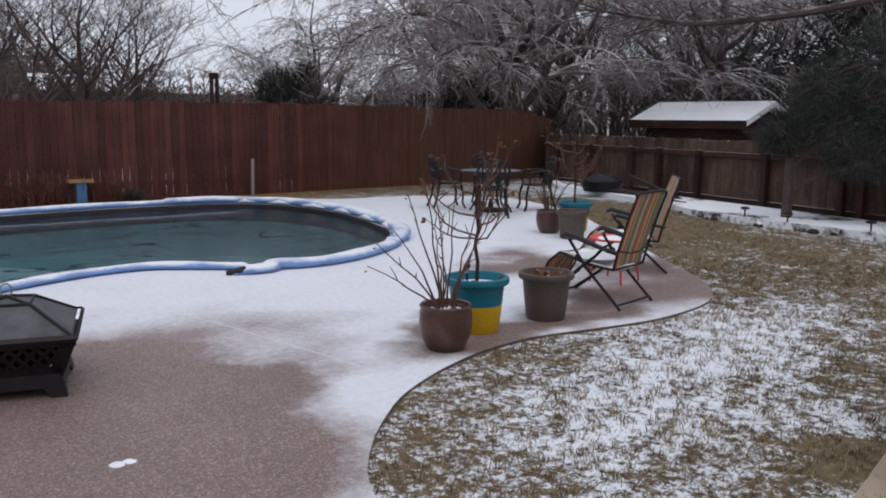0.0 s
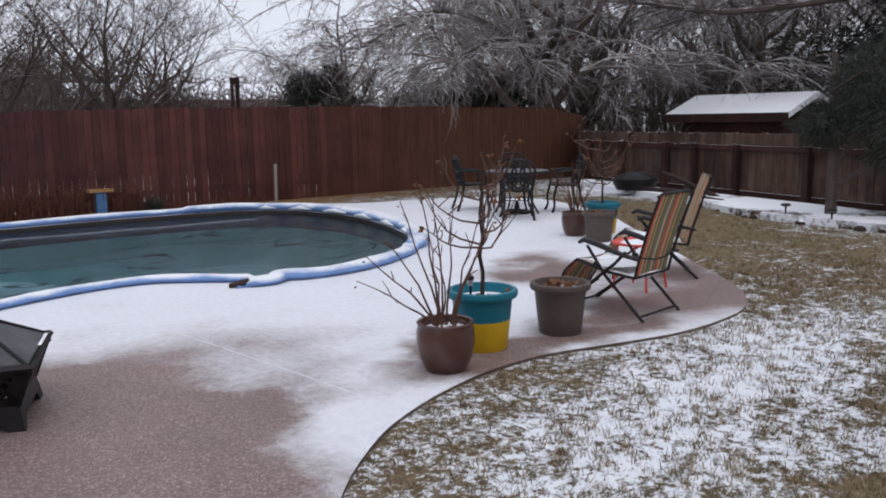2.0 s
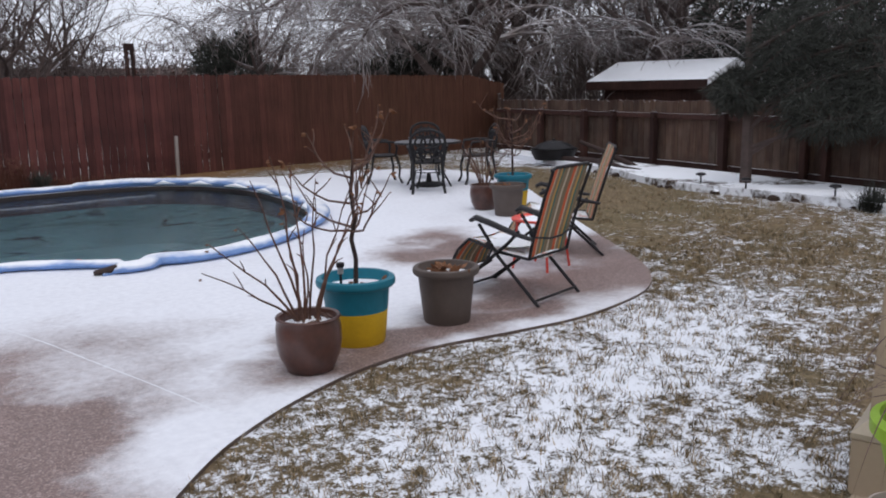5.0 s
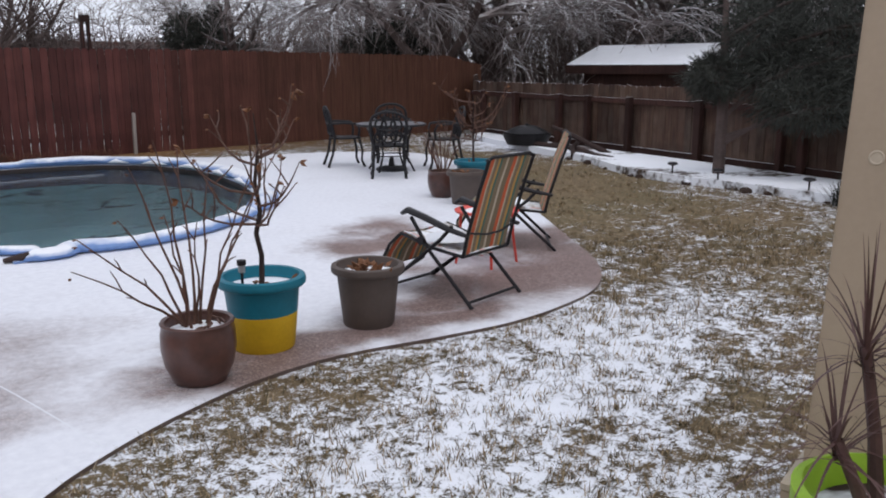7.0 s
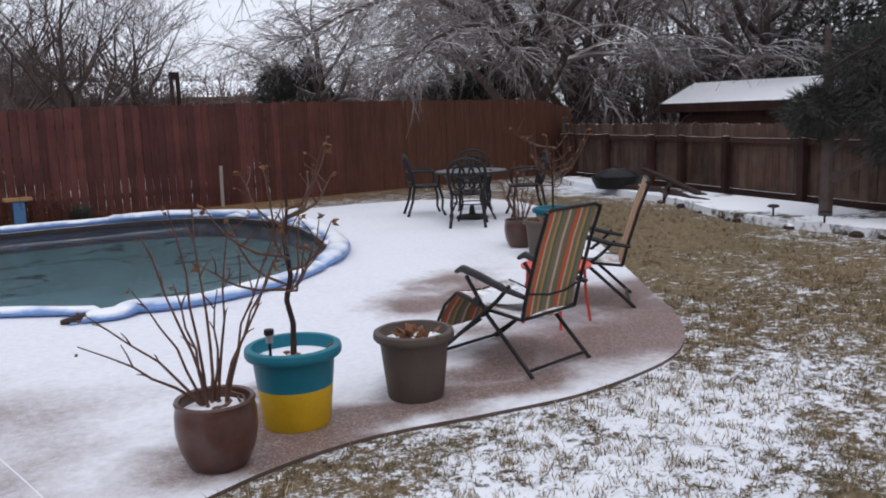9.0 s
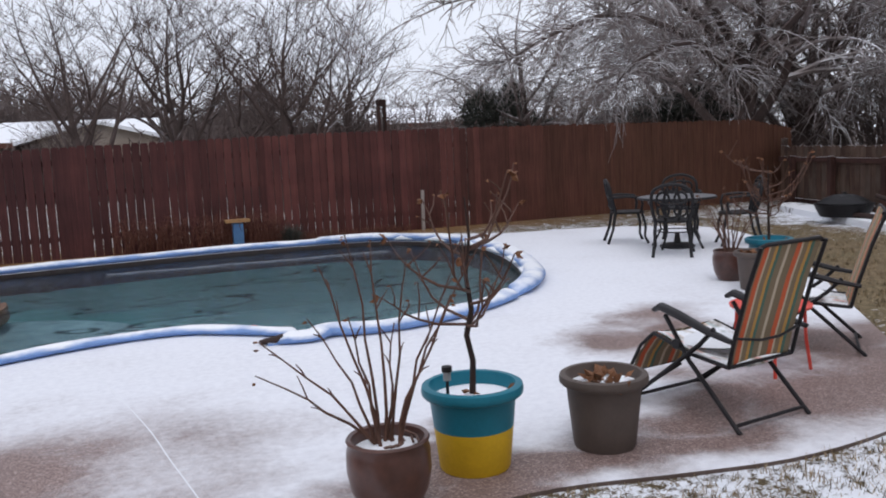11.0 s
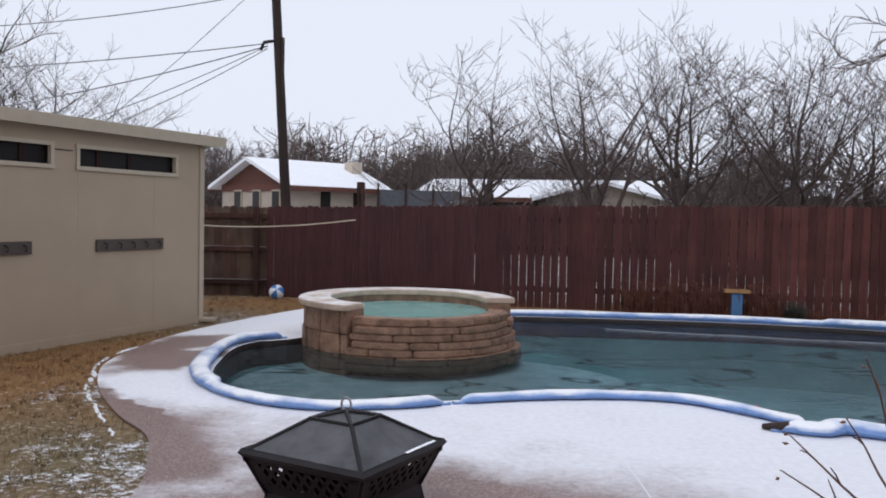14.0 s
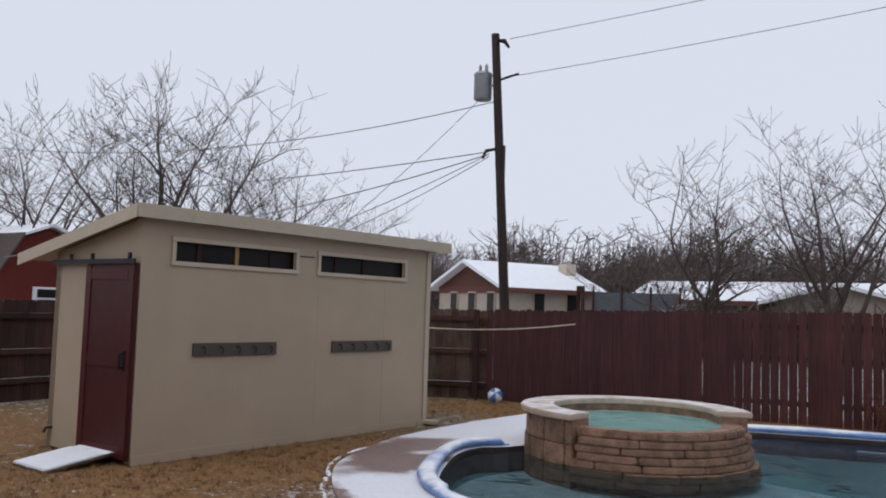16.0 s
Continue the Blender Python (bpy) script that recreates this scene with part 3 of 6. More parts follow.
def fence(name, a, b, height, mat, label, gap=(0.004, 0.02), width=0.14, sunk=0.08, rails=(), rail_side=1, post_every=2.4, posts=False, post_top=None, airy=(0, 99), seed=1):
    """A run of upright boards from a to b on rails; rail_side says on which side rails and posts show."""
    a, b = Vector(a), Vector(b)
    L, ang = (b - a).length, math.atan2(b.y - a.y, b.x - a.x)
    f = thing(name, pose(a.x, a.y, 0, 0, 0, math.degrees(ang)), label, "fence", "", "structure")
    rng = random.Random(seed)
    meshes = [board_mesh("board", width * k, 1.0, mat) for k in (0.985, 1.0, 1.0, 1.01)]
    x = 0.0
    while x < L:
        me = rng.choice(meshes)
        open_ = airy[0] < x < airy[1] and rng.random() < 0.9
        w = width * (1.0 if open_ else 0.985)
        h = height(x) if callable(height) else height
        h = h + rng.uniform(-0.012, 0.012)
        ob = part("board", me, mat, f, at=pose(x + w / 2, rng.uniform(-0.004, 0.004), -sunk, 0, rng.uniform(-0.07, 0.07), rng.uniform(-0.6, 0.6)) @ Matrix.Diagonal((1, 1, h + sunk, 1)))
        x += w + (rng.uniform(*gap) if open_ or rng.random() < 0.06 else 0.0)
    for z in rails:
        part("rail", Geo().box((L / 2, rail_side * 0.04, z), (L, 0.045, 0.09)), M_POST, f, bevel=0.004)
    places = posts if isinstance(posts, tuple) else ([0.4 + post_every * i for i in range(int((L - 0.4) / post_every) + 1)] if posts else ())
    for k in places:
        h = post_top or (height(k) if callable(height) else height)
        part("post", Geo().box((k, rail_side * 0.1, h / 2 - 0.05), (0.1 + 0.03 * (int(k * 7) % 2), 0.1, h + 0.1)), M_POST, f, bevel=0.006)
    return f


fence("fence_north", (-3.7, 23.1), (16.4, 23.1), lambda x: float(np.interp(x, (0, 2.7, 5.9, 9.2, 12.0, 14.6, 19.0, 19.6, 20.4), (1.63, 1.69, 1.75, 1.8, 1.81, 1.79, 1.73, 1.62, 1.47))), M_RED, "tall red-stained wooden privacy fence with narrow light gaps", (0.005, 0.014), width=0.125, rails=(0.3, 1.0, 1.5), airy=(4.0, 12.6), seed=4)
fence("fence_east", (15.2, 22.0), (11.0, 5.0), 1.17, M_OLD, "weathered brown fence with posts and rails facing the lawn", (0.002, 0.01), rails=(0.11, 0.91), rail_side=-1, posts=(0.6, 1.9, 3.42, 4.31, 5.44, 7.06, 8.62, 8.98, 10.5, 12.1, 13.7, 15.3), post_top=0.98, airy=(0, 99), seed=5)
fence("fence_corner", (16.4, 23.1), (15.2, 22.0), 1.3, M_OLD, "weathered short corner piece of wooden fence", airy=(0, 0), seed=6)
fence("fence_west", (-8.9, 21.7), (-3.7, 23.1), 1.62, M_OLD, "grey weathered fence with rails facing the yard", airy=(0, 0), rails=(0.25, 0.85, 1.45), rail_side=-1, posts=True, seed=7)
fence("fence_side", (-10.2, 9.0), (-8.9, 21.7), 1.55, M_POST, "dark old board fence behind the shed", airy=(0, 0), rails=(0.3, 0.75, 1.3), rail_side=-1, posts=True, seed=8)

# ---- shed ----


def shed():
    ax, ay, L, W = -4.05, 14.855, 4.6, 1.6
    rz = math.degrees(math.atan2(4.49, 0.965))
    s = thing("garden_shed", pose(ax, ay, 0, 0, 0, rz), "tan painted garden shed with a sloping roof and narrow high windows", "shed")
    H, HB, T = 2.42, 2.1, 0.1
    # front wall along local x with two window openings; the yard lies on its -y side
    xs = [0, 0.36, 2.06, 2.42, 4.06, L]
    for a, b in zip(xs, xs[1:]):
        if b - a > 1.0:
            part("siding_panel", Geo().box(((a + b) / 2, T / 2, 0.99), (b - a, T, 1.98)), M_TAN, s)
            part("window_header", Geo().box(((a + b) / 2, T / 2, (2.25 + H) / 2), (b - a, T, H - 2.25)), M_TAN, s)
        else:
            part("siding_panel", Geo().box(((a + b) / 2, T / 2, H / 2), (b - a, T, H)), M_TAN, s)
    for x in (0.0, 1.22, 2.44, 3.66):
        part("batten_seam", Geo().box((x + 0.004, -0.0015, 0.99), (0.006, 0.003, 1.9)), M_TRIM, s)
    part("groove", Geo().box((2.2, -0.004, 2.18), (0.3, 0.006, 0.012)), M_DARK, s)
    for a, b in ((0.36, 2.06), (2.42, 4.06)):
        w = thing("window", pose(0, 0, 0), "", "")
        w.parent = s
        g = Geo()
        for z in (1.99, 2.24):
            g.box(((a + b) / 2, 0.0, z), (b - a + 0.06, 0.05, 0.045))
        for x in (a, b):
            g.box((x, 0.0, 2.115), (0.045, 0.05, 0.2))
        part("frame", g, M_TRIM, w)
        part("screen", Geo().box(((a + b) / 2, 0.06, 2.115), (b - a, 0.01, 0.24)), M_DARK, w, "dark plum-coloured insect screen")
        for k in range(3 if a < 1 else 2):
            part("stud", Geo().box((a + 0.35 + k * 0.5, 0.045, 2.115), (0.05, 0.012, 0.22)), M_WOODSTAND if k == 1 and a < 1 else M_POST, w)
    for a, b in ((0.65, 1.79), (2.69, 3.81)):
        r = thing("hook_rack", s.matrix_basis.copy(), "weathered brown board with black coat hooks on the shed wall", "hook rack", "hook racks on the shed")
        part("backboard", Geo().box(((a + b) / 2, -0.016, 1.1), (b - a, 0.026, 0.14)), M_GREYPOT, r, bevel=0.004)
        for k in range(5):
            x = a + (b - a) * (0.1 + 0.2 * k)
            part("hook", Geo().tube([(x, -0.03, 1.13), (x, -0.075, 1.12), (x, -0.085, 1.08), (x, -0.06, 1.06)], 0.008, 6), M_BLACK, r)
    # side wall with the door, on the -x side
    g = Geo()
    prof = lambda y: H - (H - HB) * y / W
    for y0, y1, z0 in ((0.9, W, 0), (T, 0.9, 1.95)):
        v = [(0, y0, z0), (0, y1, z0), (0, y1, prof(y1)), (0, y0, prof(y0))]
        v += [(T, y, z) for _, y, z in v]
        g.add(v, [(0, 1, 2, 3), (7, 6, 5, 4), (0, 4, 5, 1), (1, 5, 6, 2), (2, 6, 7, 3), (3, 7, 4, 0)])
    part("side_wall", g, M_TAN, s)
    part("back_wall", Geo().box((L / 2, W - T / 2, HB / 2), (L, T, HB)), M_TAN, s)
    part("far_wall", Geo().box((L - T / 2, W / 2, HB / 2), (T, W - 0.2, HB)), M_TAN, s)
    part("corner_trim", Geo().box((L - 0.03, -0.012, H / 2 - 0.02), (0.09, 0.022, H)), M_TRIM, s, bevel=0.003)
    part("bottom_trim", Geo().box((L / 2, -0.01, 0.03), (L, 0.018, 0.1)), M_TAN, s, bevel=0.004)
    door = part("door", Geo().box((-0.022, 0.46, 1.0), (0.04, 0.9, 1.94)), M_DOOR, s, "dark red-brown sliding door", 0.006)
    for y in (0.08, 0.86):
        part("stile", Geo().box((-0.046, y, 1.0), (0.014, 0.1, 1.92)), M_DOOR, door, bevel=0.004)
    for z in (0.1, 0.98, 1.86):
        part("door_crosspiece", Geo().box((-0.046, 0.47, z), (0.012, 0.68, 0.12)), M_DOOR, door, bevel=0.004)
    part("handle", Geo().tube([(-0.05, 0.13, 1.08), (-0.1, 0.13, 1.06), (-0.1, 0.13, 0.94), (-0.05, 0.13, 0.92)], 0.012, 6).box((-0.055, 0.13, 1.0), (0.012, 0.05, 0.2)), M_BLACK, door)
    rail = part("door_rail", Geo().box((-0.07, 0.78, 1.985), (0.02, 1.56, 0.05)), M_BLACK, s)
    for y in (0.1, 0.78, 1.2):
        part("rail_bracket", Geo().box((-0.065, y, 2.02), (0.03, 0.03, 0.1)), M_BLACK, rail)
    part("hose_tap", Geo().tube([(-0.0, 1.5, 0.2), (-0.07, 1.5, 0.2), (-0.09, 1.5, 0.15)], 0.015, 6), M_BLACK, s)
    # roof: high over the front, falling to the back
    o, of, ob = 0.16, 0.14, 0.55
    sl = (HB - H) / W
    zt = lambda y: H + 0.03 + sl * y
    def slab(g, x0, x1, y0, y1, dz, th):
        v = [(x, y, zt(y) + dz + k) for k in (0, th) for x, y in ((x0, y0), (x1, y0), (x1, y1), (x0, y1))]
        return g.add(v, [(3, 2, 1, 0), (4, 5, 6, 7), (0, 1, 5, 4), (1, 2, 6, 5), (2, 3, 7, 6), (3, 0, 4, 7)])
    part("roof", slab(Geo(), -o, L + 0.3, -of, W + ob, 0.0, 0.05), M_TRIM, s)
    part("fascia", Geo().box((L / 2 + 0.07, -of - 0.012, zt(-of) + 0.0), (L + 0.46, 0.025, 0.14)), M_TRIM, s, bevel=0.003)
    g = Geo()
    v = [(-o - 0.014 + k, y, zt(y) + z) for k in (0, 0.024) for y, z in ((-of, -0.07), (W + ob, -0.07), (W + ob, 0.06), (-of, 0.06))]
    part("side_fascia", g.add(v, [(0, 1, 2, 3), (7, 6, 5, 4), (0, 4, 5, 1), (1, 5, 6, 2), (2, 6, 7, 3), (3, 7, 4, 0)]), M_TRIM, s)
    part("roof_snow", slab(Geo(), -o + 0.03, L + 0.25, -of + 0.05, W + ob - 0.04, 0.052, 0.02), M_SNOW, s)
    part("downpipe_shoe", Geo().box((L + 0.02, -0.08, 0.03), (0.16, 0.22, 0.05), 20), M_TRIM, s, bevel=0.01)
    ramp_ = thing("door_ramp", s.matrix_basis @ pose(-0.4, 0.5, 0.05, 0, -8, 0), "snow-covered wooden ramp in front of the shed door", "ramp")
    part("plate", Geo().box((0, 0, -0.01), (0.7, 0.62, 0.035)), M_OLD, ramp_, bevel=0.006)
    part("snow_layer", Geo().box((-0.05, 0, 0.014), (0.58, 0.6, 0.014)), M_SNOW, ramp_, bevel=0.005)


shed()

# ---- utility pole and wires ----


def utility_pole():
    x, y = -4.0, 24.75
    p = thing("utility_pole", pose(x, y, 0), "dark wooden utility pole with a grey transformer", "utility pole")
    top = Vector((-0.33, -0.1, 7.38))
    part("shaft", Geo().tube([(0.1, 0, -0.05), top * 0.5 + Vector((0.05, 0, 0)), top], [0.105, 0.095, 0.085], 14), M_POLE, p, smooth=True)
    can = part("transformer", Geo().lathe([(0.0, 0), (0.17, 0), (0.19, 0.04), (0.19, 0.5), (0.2, 0.53), (0.17, 0.58), (0.0, 0.62)], 24, (-0.58, -0.1, 6.0)), M_STEEL, p, "grey steel transformer can", smooth=True)
    for dx in (-0.07, 0.07):
        part("bushing", Geo().lathe([(0.0, 0), (0.03, 0), (0.04, 0.05), (0.025, 0.07), (0.04, 0.1), (0.02, 0.16), (0.0, 0.17)], 10, (-0.58 + dx, -0.1, 6.6)), M_STEEL, can)
    for bz in (6.3, 6.5):
        part("bracket", Geo().box((-0.36, -0.1, bz), (0.2, 0.06, 0.05)), M_STEEL, p)
    part("insulator", Geo().tube([(-0.3, -0.1, 7.25), (-0.1, -0.15, 7.2), (0.0, -0.15, 7.05)], [0.03, 0.05, 0.025], 8), M_IRON, p)
    part("clamp", Geo().tube([(-0.2, -0.1, 6.4), (0.05, -0.2, 6.42), (0.25, -0.2, 6.46)], 0.025, 6), M_IRON, p)
    part("clevis", Geo().tube([(-0.2, -0.1, 4.95), (-0.42, -0.22, 4.9), (-0.5, -0.2, 4.75)], 0.035, 6), M_IRON, p)
    part("guard", Geo().box((-0.06, -0.13, 4.4), (0.05, 0.06, 1.2)), M_POLE, p)

    def wire(a, b, sag, r=0.012):
        a, b = Vector(a), Vector(b)
        pts = [a.lerp(b, t / 24) - Vector((0, 0, sag * 4 * (t / 24) * (1 - t / 24))) for t in range(25)]
        tagged(part("overhead_wire", Geo().tube(pts, r, 5), M_WIRE), "thin grey sagging overhead cable", "cable", "overhead wires")

    c = Vector((x, y, 0))
    wire(c + Vector((-0.3, -0.1, 5.95)), (-20, 22.9, 5.75), 0.7, 0.011)
    wire(c + Vector((-0.4, -0.1, 4.9)), (-22, 24, 4.5), 0.35)
    wire(c + Vector((-0.4, -0.1, 4.85)), (-11.5, 19.0, 2.3), 0.25)
    wire(c + Vector((-0.4, -0.1, 4.85)), (-10.0, 21.5, 2.0), 0.2, 0.009)
    wire(c + Vector((-0.4, -0.1, 4.8)), (-8.0, 21.5, 2.2), 0.15, 0.009)
    wire(c + Vector((-0.55, -0.1, 6.1)), (-7.6, 22.5, 2.4), 0.1, 0.007)
    wire(c + Vector((0.0, -0.1, 7.25)), (11, 29.2, 10.7), 0.15, 0.008)
    wire(c + Vector((0.2, -0.1, 6.46)), (11, 29.2, 9.6), 0.15, 0.008)


utility_pole()

# ---- houses and roofs beyond the fences ----


def gable_house(name, x, y, rz, L, D, H, R, label, wall, gable, windows=(), eave=0.5, snow=True, category="house"):
    """A low house: walls, gable ends, a roof with snow, and windows on its -y side."""
    h = thing(name, pose(x, y, 0, 0, 0, rz), label, category)
    part("wall", Geo().box((0, 0, H / 2 - 0.05), (L, D, H + 0.1)), wall, h)
    for s in (-1, 1):
        xx = s * L / 2
        part("gable", Geo().add([(xx - k, y, z) for k in (0, 0.1 * s) for y, z in ((-D / 2, H), (D / 2, H), (0, H + R))], [(0, 1, 2), (5, 4, 3), (0, 3, 4, 1), (1, 4, 5, 2), (2, 5, 3, 0)]), gable, h)
    for s in (-1, 1):
        e = eave
        k = R / (D / 2)
        v = [(-L / 2 - e, s * (D / 2 + e), H - e * k), (L / 2 + e, s * (D / 2 + e), H - e * k), (L / 2 + e, 0, H + R), (-L / 2 - e, 0, H + R)]
        v += [(a, b, c + 0.14) for a, b, c in v]
        part("roof_slope", Geo().add(v, [(0, 1, 2, 3), (4, 5, 6, 7), (0, 4, 5, 1), (1, 5, 6, 2), (2, 6, 7, 3), (3, 7, 4, 0)]), M_SNOW if snow else M_SIDING, h, "roof slope under snow")
        part("fascia", Geo().box((0, s * (D / 2 + e + 0.02), H - e * k + 0.03), (L + 2 * e, 0.05, 0.2)), wall if category == "outbuilding" else M_SIDING, h)
    for wx, wz, ww, wh in windows:
        w = part("window", Geo().box((wx, -D / 2 - 0.02, wz), (ww + 0.16, 0.06, wh + 0.16)), M_TRIM, h)
        part("pane", Geo().box((wx, -D / 2 - 0.055, wz), (ww, 0.02, wh)), M_DARK, w)
    return h


# the brick house shows its gable end and one roof slope
H1 = gable_house("house", -10.7, 43.3, 56.5, 4.6, 5.0, 2.6, 1.0, "brick house with a brown gable and a snowy roof", M_BRICK, M_SIDING, ((-0.6, 1.95, 0.5, 0.9), (1.1, 1.95, 0.5, 0.9)), 0.45)
for yy in (-1.6, -0.2, 1.2):
    w = part("window", Geo().box((-2.33, yy, 1.95), (0.06, 0.6, 0.9)), M_TRIM, H1)
    part("pane", Geo().box((-2.37, yy, 1.95), (0.02, 0.46, 0.76)), M_DARK, w)
part("gable_siding", Geo().box((-2.32, 0, 2.48), (0.06, 5.0, 0.3)), M_SIDING, H1)
part("chimney", Geo().box((2.1, -1.0, 3.2), (0.55, 0.55, 1.1)), M_BRICK, H1)
gable_house("house", -0.6, 48.0, -4, 9.6, 7.0, 2.3, 0.8, "long low brick house with a snow-covered roof", M_BRICK, M_SIDING, ((-3.4, 1.9, 0.9, 0.9), (3.6, 1.9, 1.0, 0.9)))
gable_house("house", 2.2, 45.6, -92, 5.0, 4.5, 2.3, 0.6, "pale brick house wing with a snowy hip", M_BRICK, M_BRICK, ((0.2, 1.8, 0.9, 0.6),))
gable_house("house", 15.0, 48.5, -6, 9.0, 7.0, 2.5, 0.75, "distant low house with a snow-covered roof", M_BRICK, M_SIDING, ())
screen_ = thing("privacy_screen", pose(-4.4, 38.75, 0, 0, 0, 12.2), "dark grey-blue mesh screen between the houses", "screen")
part("cloth", Geo().box((0, 0, 1.25), (3.1, 0.04, 2.3)), M_SCREEN, screen_)
for px_ in (-1.5, -0.5, 0.5, 1.5):
    part("post", Geo().box((px_, -0.05, 1.28), (0.07, 0.07, 2.7)), M_POST, screen_)
gable_house("outbuilding", 19.2, 20.0, -90, 2.75, 1.8, 1.5, 0.345, "dark timber outbuilding with a snow-covered roof", M_POST, M_POST, (), 0.3, category="outbuilding")


def barn_shed(x, y):
    """A small barn with a two-pitched roof; its front looks along +x."""
    t = thing("barn_shed", pose(x, y, 0, 0, 0, -8), "red barn-style shed with a white-framed window and snowy roof", "shed")
    prof = [(-1.2, 2.15), (-0.68, 2.98), (0.0, 3.24), (0.68, 2.98), (1.2, 2.15)]
    ring = [(-1.12, 0.0), (-1.12, 2.15)] + [(a * 0.96, b - 0.05) for a, b in prof[1:4]] + [(1.12, 2.15), (1.12, 0.0)]
    n = len(ring)
    part("wall", Geo().add([(d, a, b) for d in (0.0, -3.0) for a, b in ring], [tuple(range(n)), tuple(range(n, 2 * n))[::-1]] + [(i + n, (i + 1) % n + n, (i + 1) % n, i) for i in range(n)]), M_REDBARN, t)
    for k in range(4):
        (a0, z0), (a1, z1) = prof[k], prof[k + 1]
        v = [(d, a, z + h) for h in (0.0, 0.07) for d in (0.14, -3.1) for a, z in ((a0, z0), (a1, z1))]
        part("roof_slope", Geo().add(v, [(0, 1, 3, 2), (4, 6, 7, 5), (0, 4, 5, 1), (2, 3, 7, 6), (0, 2, 6, 4), (1, 5, 7, 3)]), M_SNOW if k in (1, 2) else M_GREYPOT, t, "roof slope under snow" if k in (1, 2) else "steep grey roof slope")
    w = part("window", Geo().box((0.03, 0.08, 1.56), (0.06, 0.86, 0.54)), M_SNOW, t, "white window frame")
    for z in (1.44, 1.68):
        part("pane", Geo().box((0.065, 0.08, z), (0.02, 0.7, 0.19)), M_DARK, w)


barn_shed(-14.5, 22.45)

# ---- posts by the fence, and small yard things ----


def frame_post(x, y, top, w, label):
    p = thing("tall_post", pose(x, y, 0), label, "post")
    for s in (-1, 1):
        part("board", Geo().box((s * w / 2, 0, top / 2), (0.045, 0.09, top)), M_POST, p, bevel=0.004)
    part("cap", Geo().box((0, 0, top - 0.06), (w + 0.05, 0.1, 0.12)), M_POST, p, bevel=0.004)


frame_post(7.23, 23.3, 2.37, 0.11, "dark double wooden post behind the red fence")
frame_post(-2.0, 23.3, 2.1, 0.08, "dark wooden post behind the fence corner")

stake = thing("stake", pose(7.79, 22.9, -0.05), "pale weathered wooden stake in front of the fence", "stake")
part("shaft", Geo().box((0, 0, 0.38), (0.055, 0.05, 0.76), 0, 0, 1), M_PALEWOOD, stake, bevel=0.006)

st = thing("plant_stand", pose(4.46, 22.75, -0.06), "small blue stand with a raw wooden top", "stand")
part("box", Geo().box((0, 0, 0.22), (0.17, 0.17, 0.44)), M_BLUEBOX, st, bevel=0.01)
part("top", Geo().box((0, 0, 0.475), (0.4, 0.24, 0.05)), M_WOODSTAND, st, bevel=0.008)

mb, nb, lb, bb = material("beach_ball_vinyl", 0.35, 0, 0.5)
tc = nb.new("ShaderNodeTexCoord")
sx = nb.new("ShaderNodeSeparateXYZ")
lb.new(tc.outputs["Object"], sx.inputs[0])
lb.new(ramp(nb, lb, calc(nb, lb, "SINE", calc(nb, lb, "MULTIPLY", calc(nb, lb, "ARCTAN2", sx.outputs[1], sx.outputs[0]), 3.0)), (0.0, (0.75, 0.77, 0.8)), (0.05, (0.05, 0.2, 0.5))), bb.inputs["Base Color"])
ball = tagged(part("ball", Geo().lathe([(0.135 * math.sin(k * math.pi / 14) + 1e-4, -0.135 * math.cos(k * math.pi / 14)) for k in range(15)], 24), mb, smooth=True), "white and blue beach ball on the brown grass", "ball")
ball.matrix_basis = pose(-3.37, 22.76, 0.1, 60, 20, 10)

rope = [Vector((-5.4, 22.5, 1.3)).lerp(Vector((-2.0, 23.0, 1.42)), k / 12) - Vector((0, 0, 0.25 * 4 * k / 12 * (1 - k / 12) * 0.4)) for k in range(13)]
tagged(part("clothes_line", Geo().tube(rope, 0.014, 6), M_TRIM), "pale sagging clothes line along the fence", "rope")


def path_lamp(x, y, h=0.13):
    p = thing("path_lamp", pose(x, y, 0.07), "small dark solar path lamp on a stake", "lamp", "path lamps in the border")
    part("stem", Geo().tube([(0, 0, 0), (0, 0, h)], 0.012, 8), M_BLACK, p)
    part("hood", Geo().lathe([(0.015, h - 0.02), (0.075, h), (0.06, h + 0.025), (0.0, h + 0.035)], 16), M_BLACK, p, smooth=True)


for q in ((11.75, 14.5), (11.55, 13.7), (11.5, 12.5)):
    path_lamp(*q)


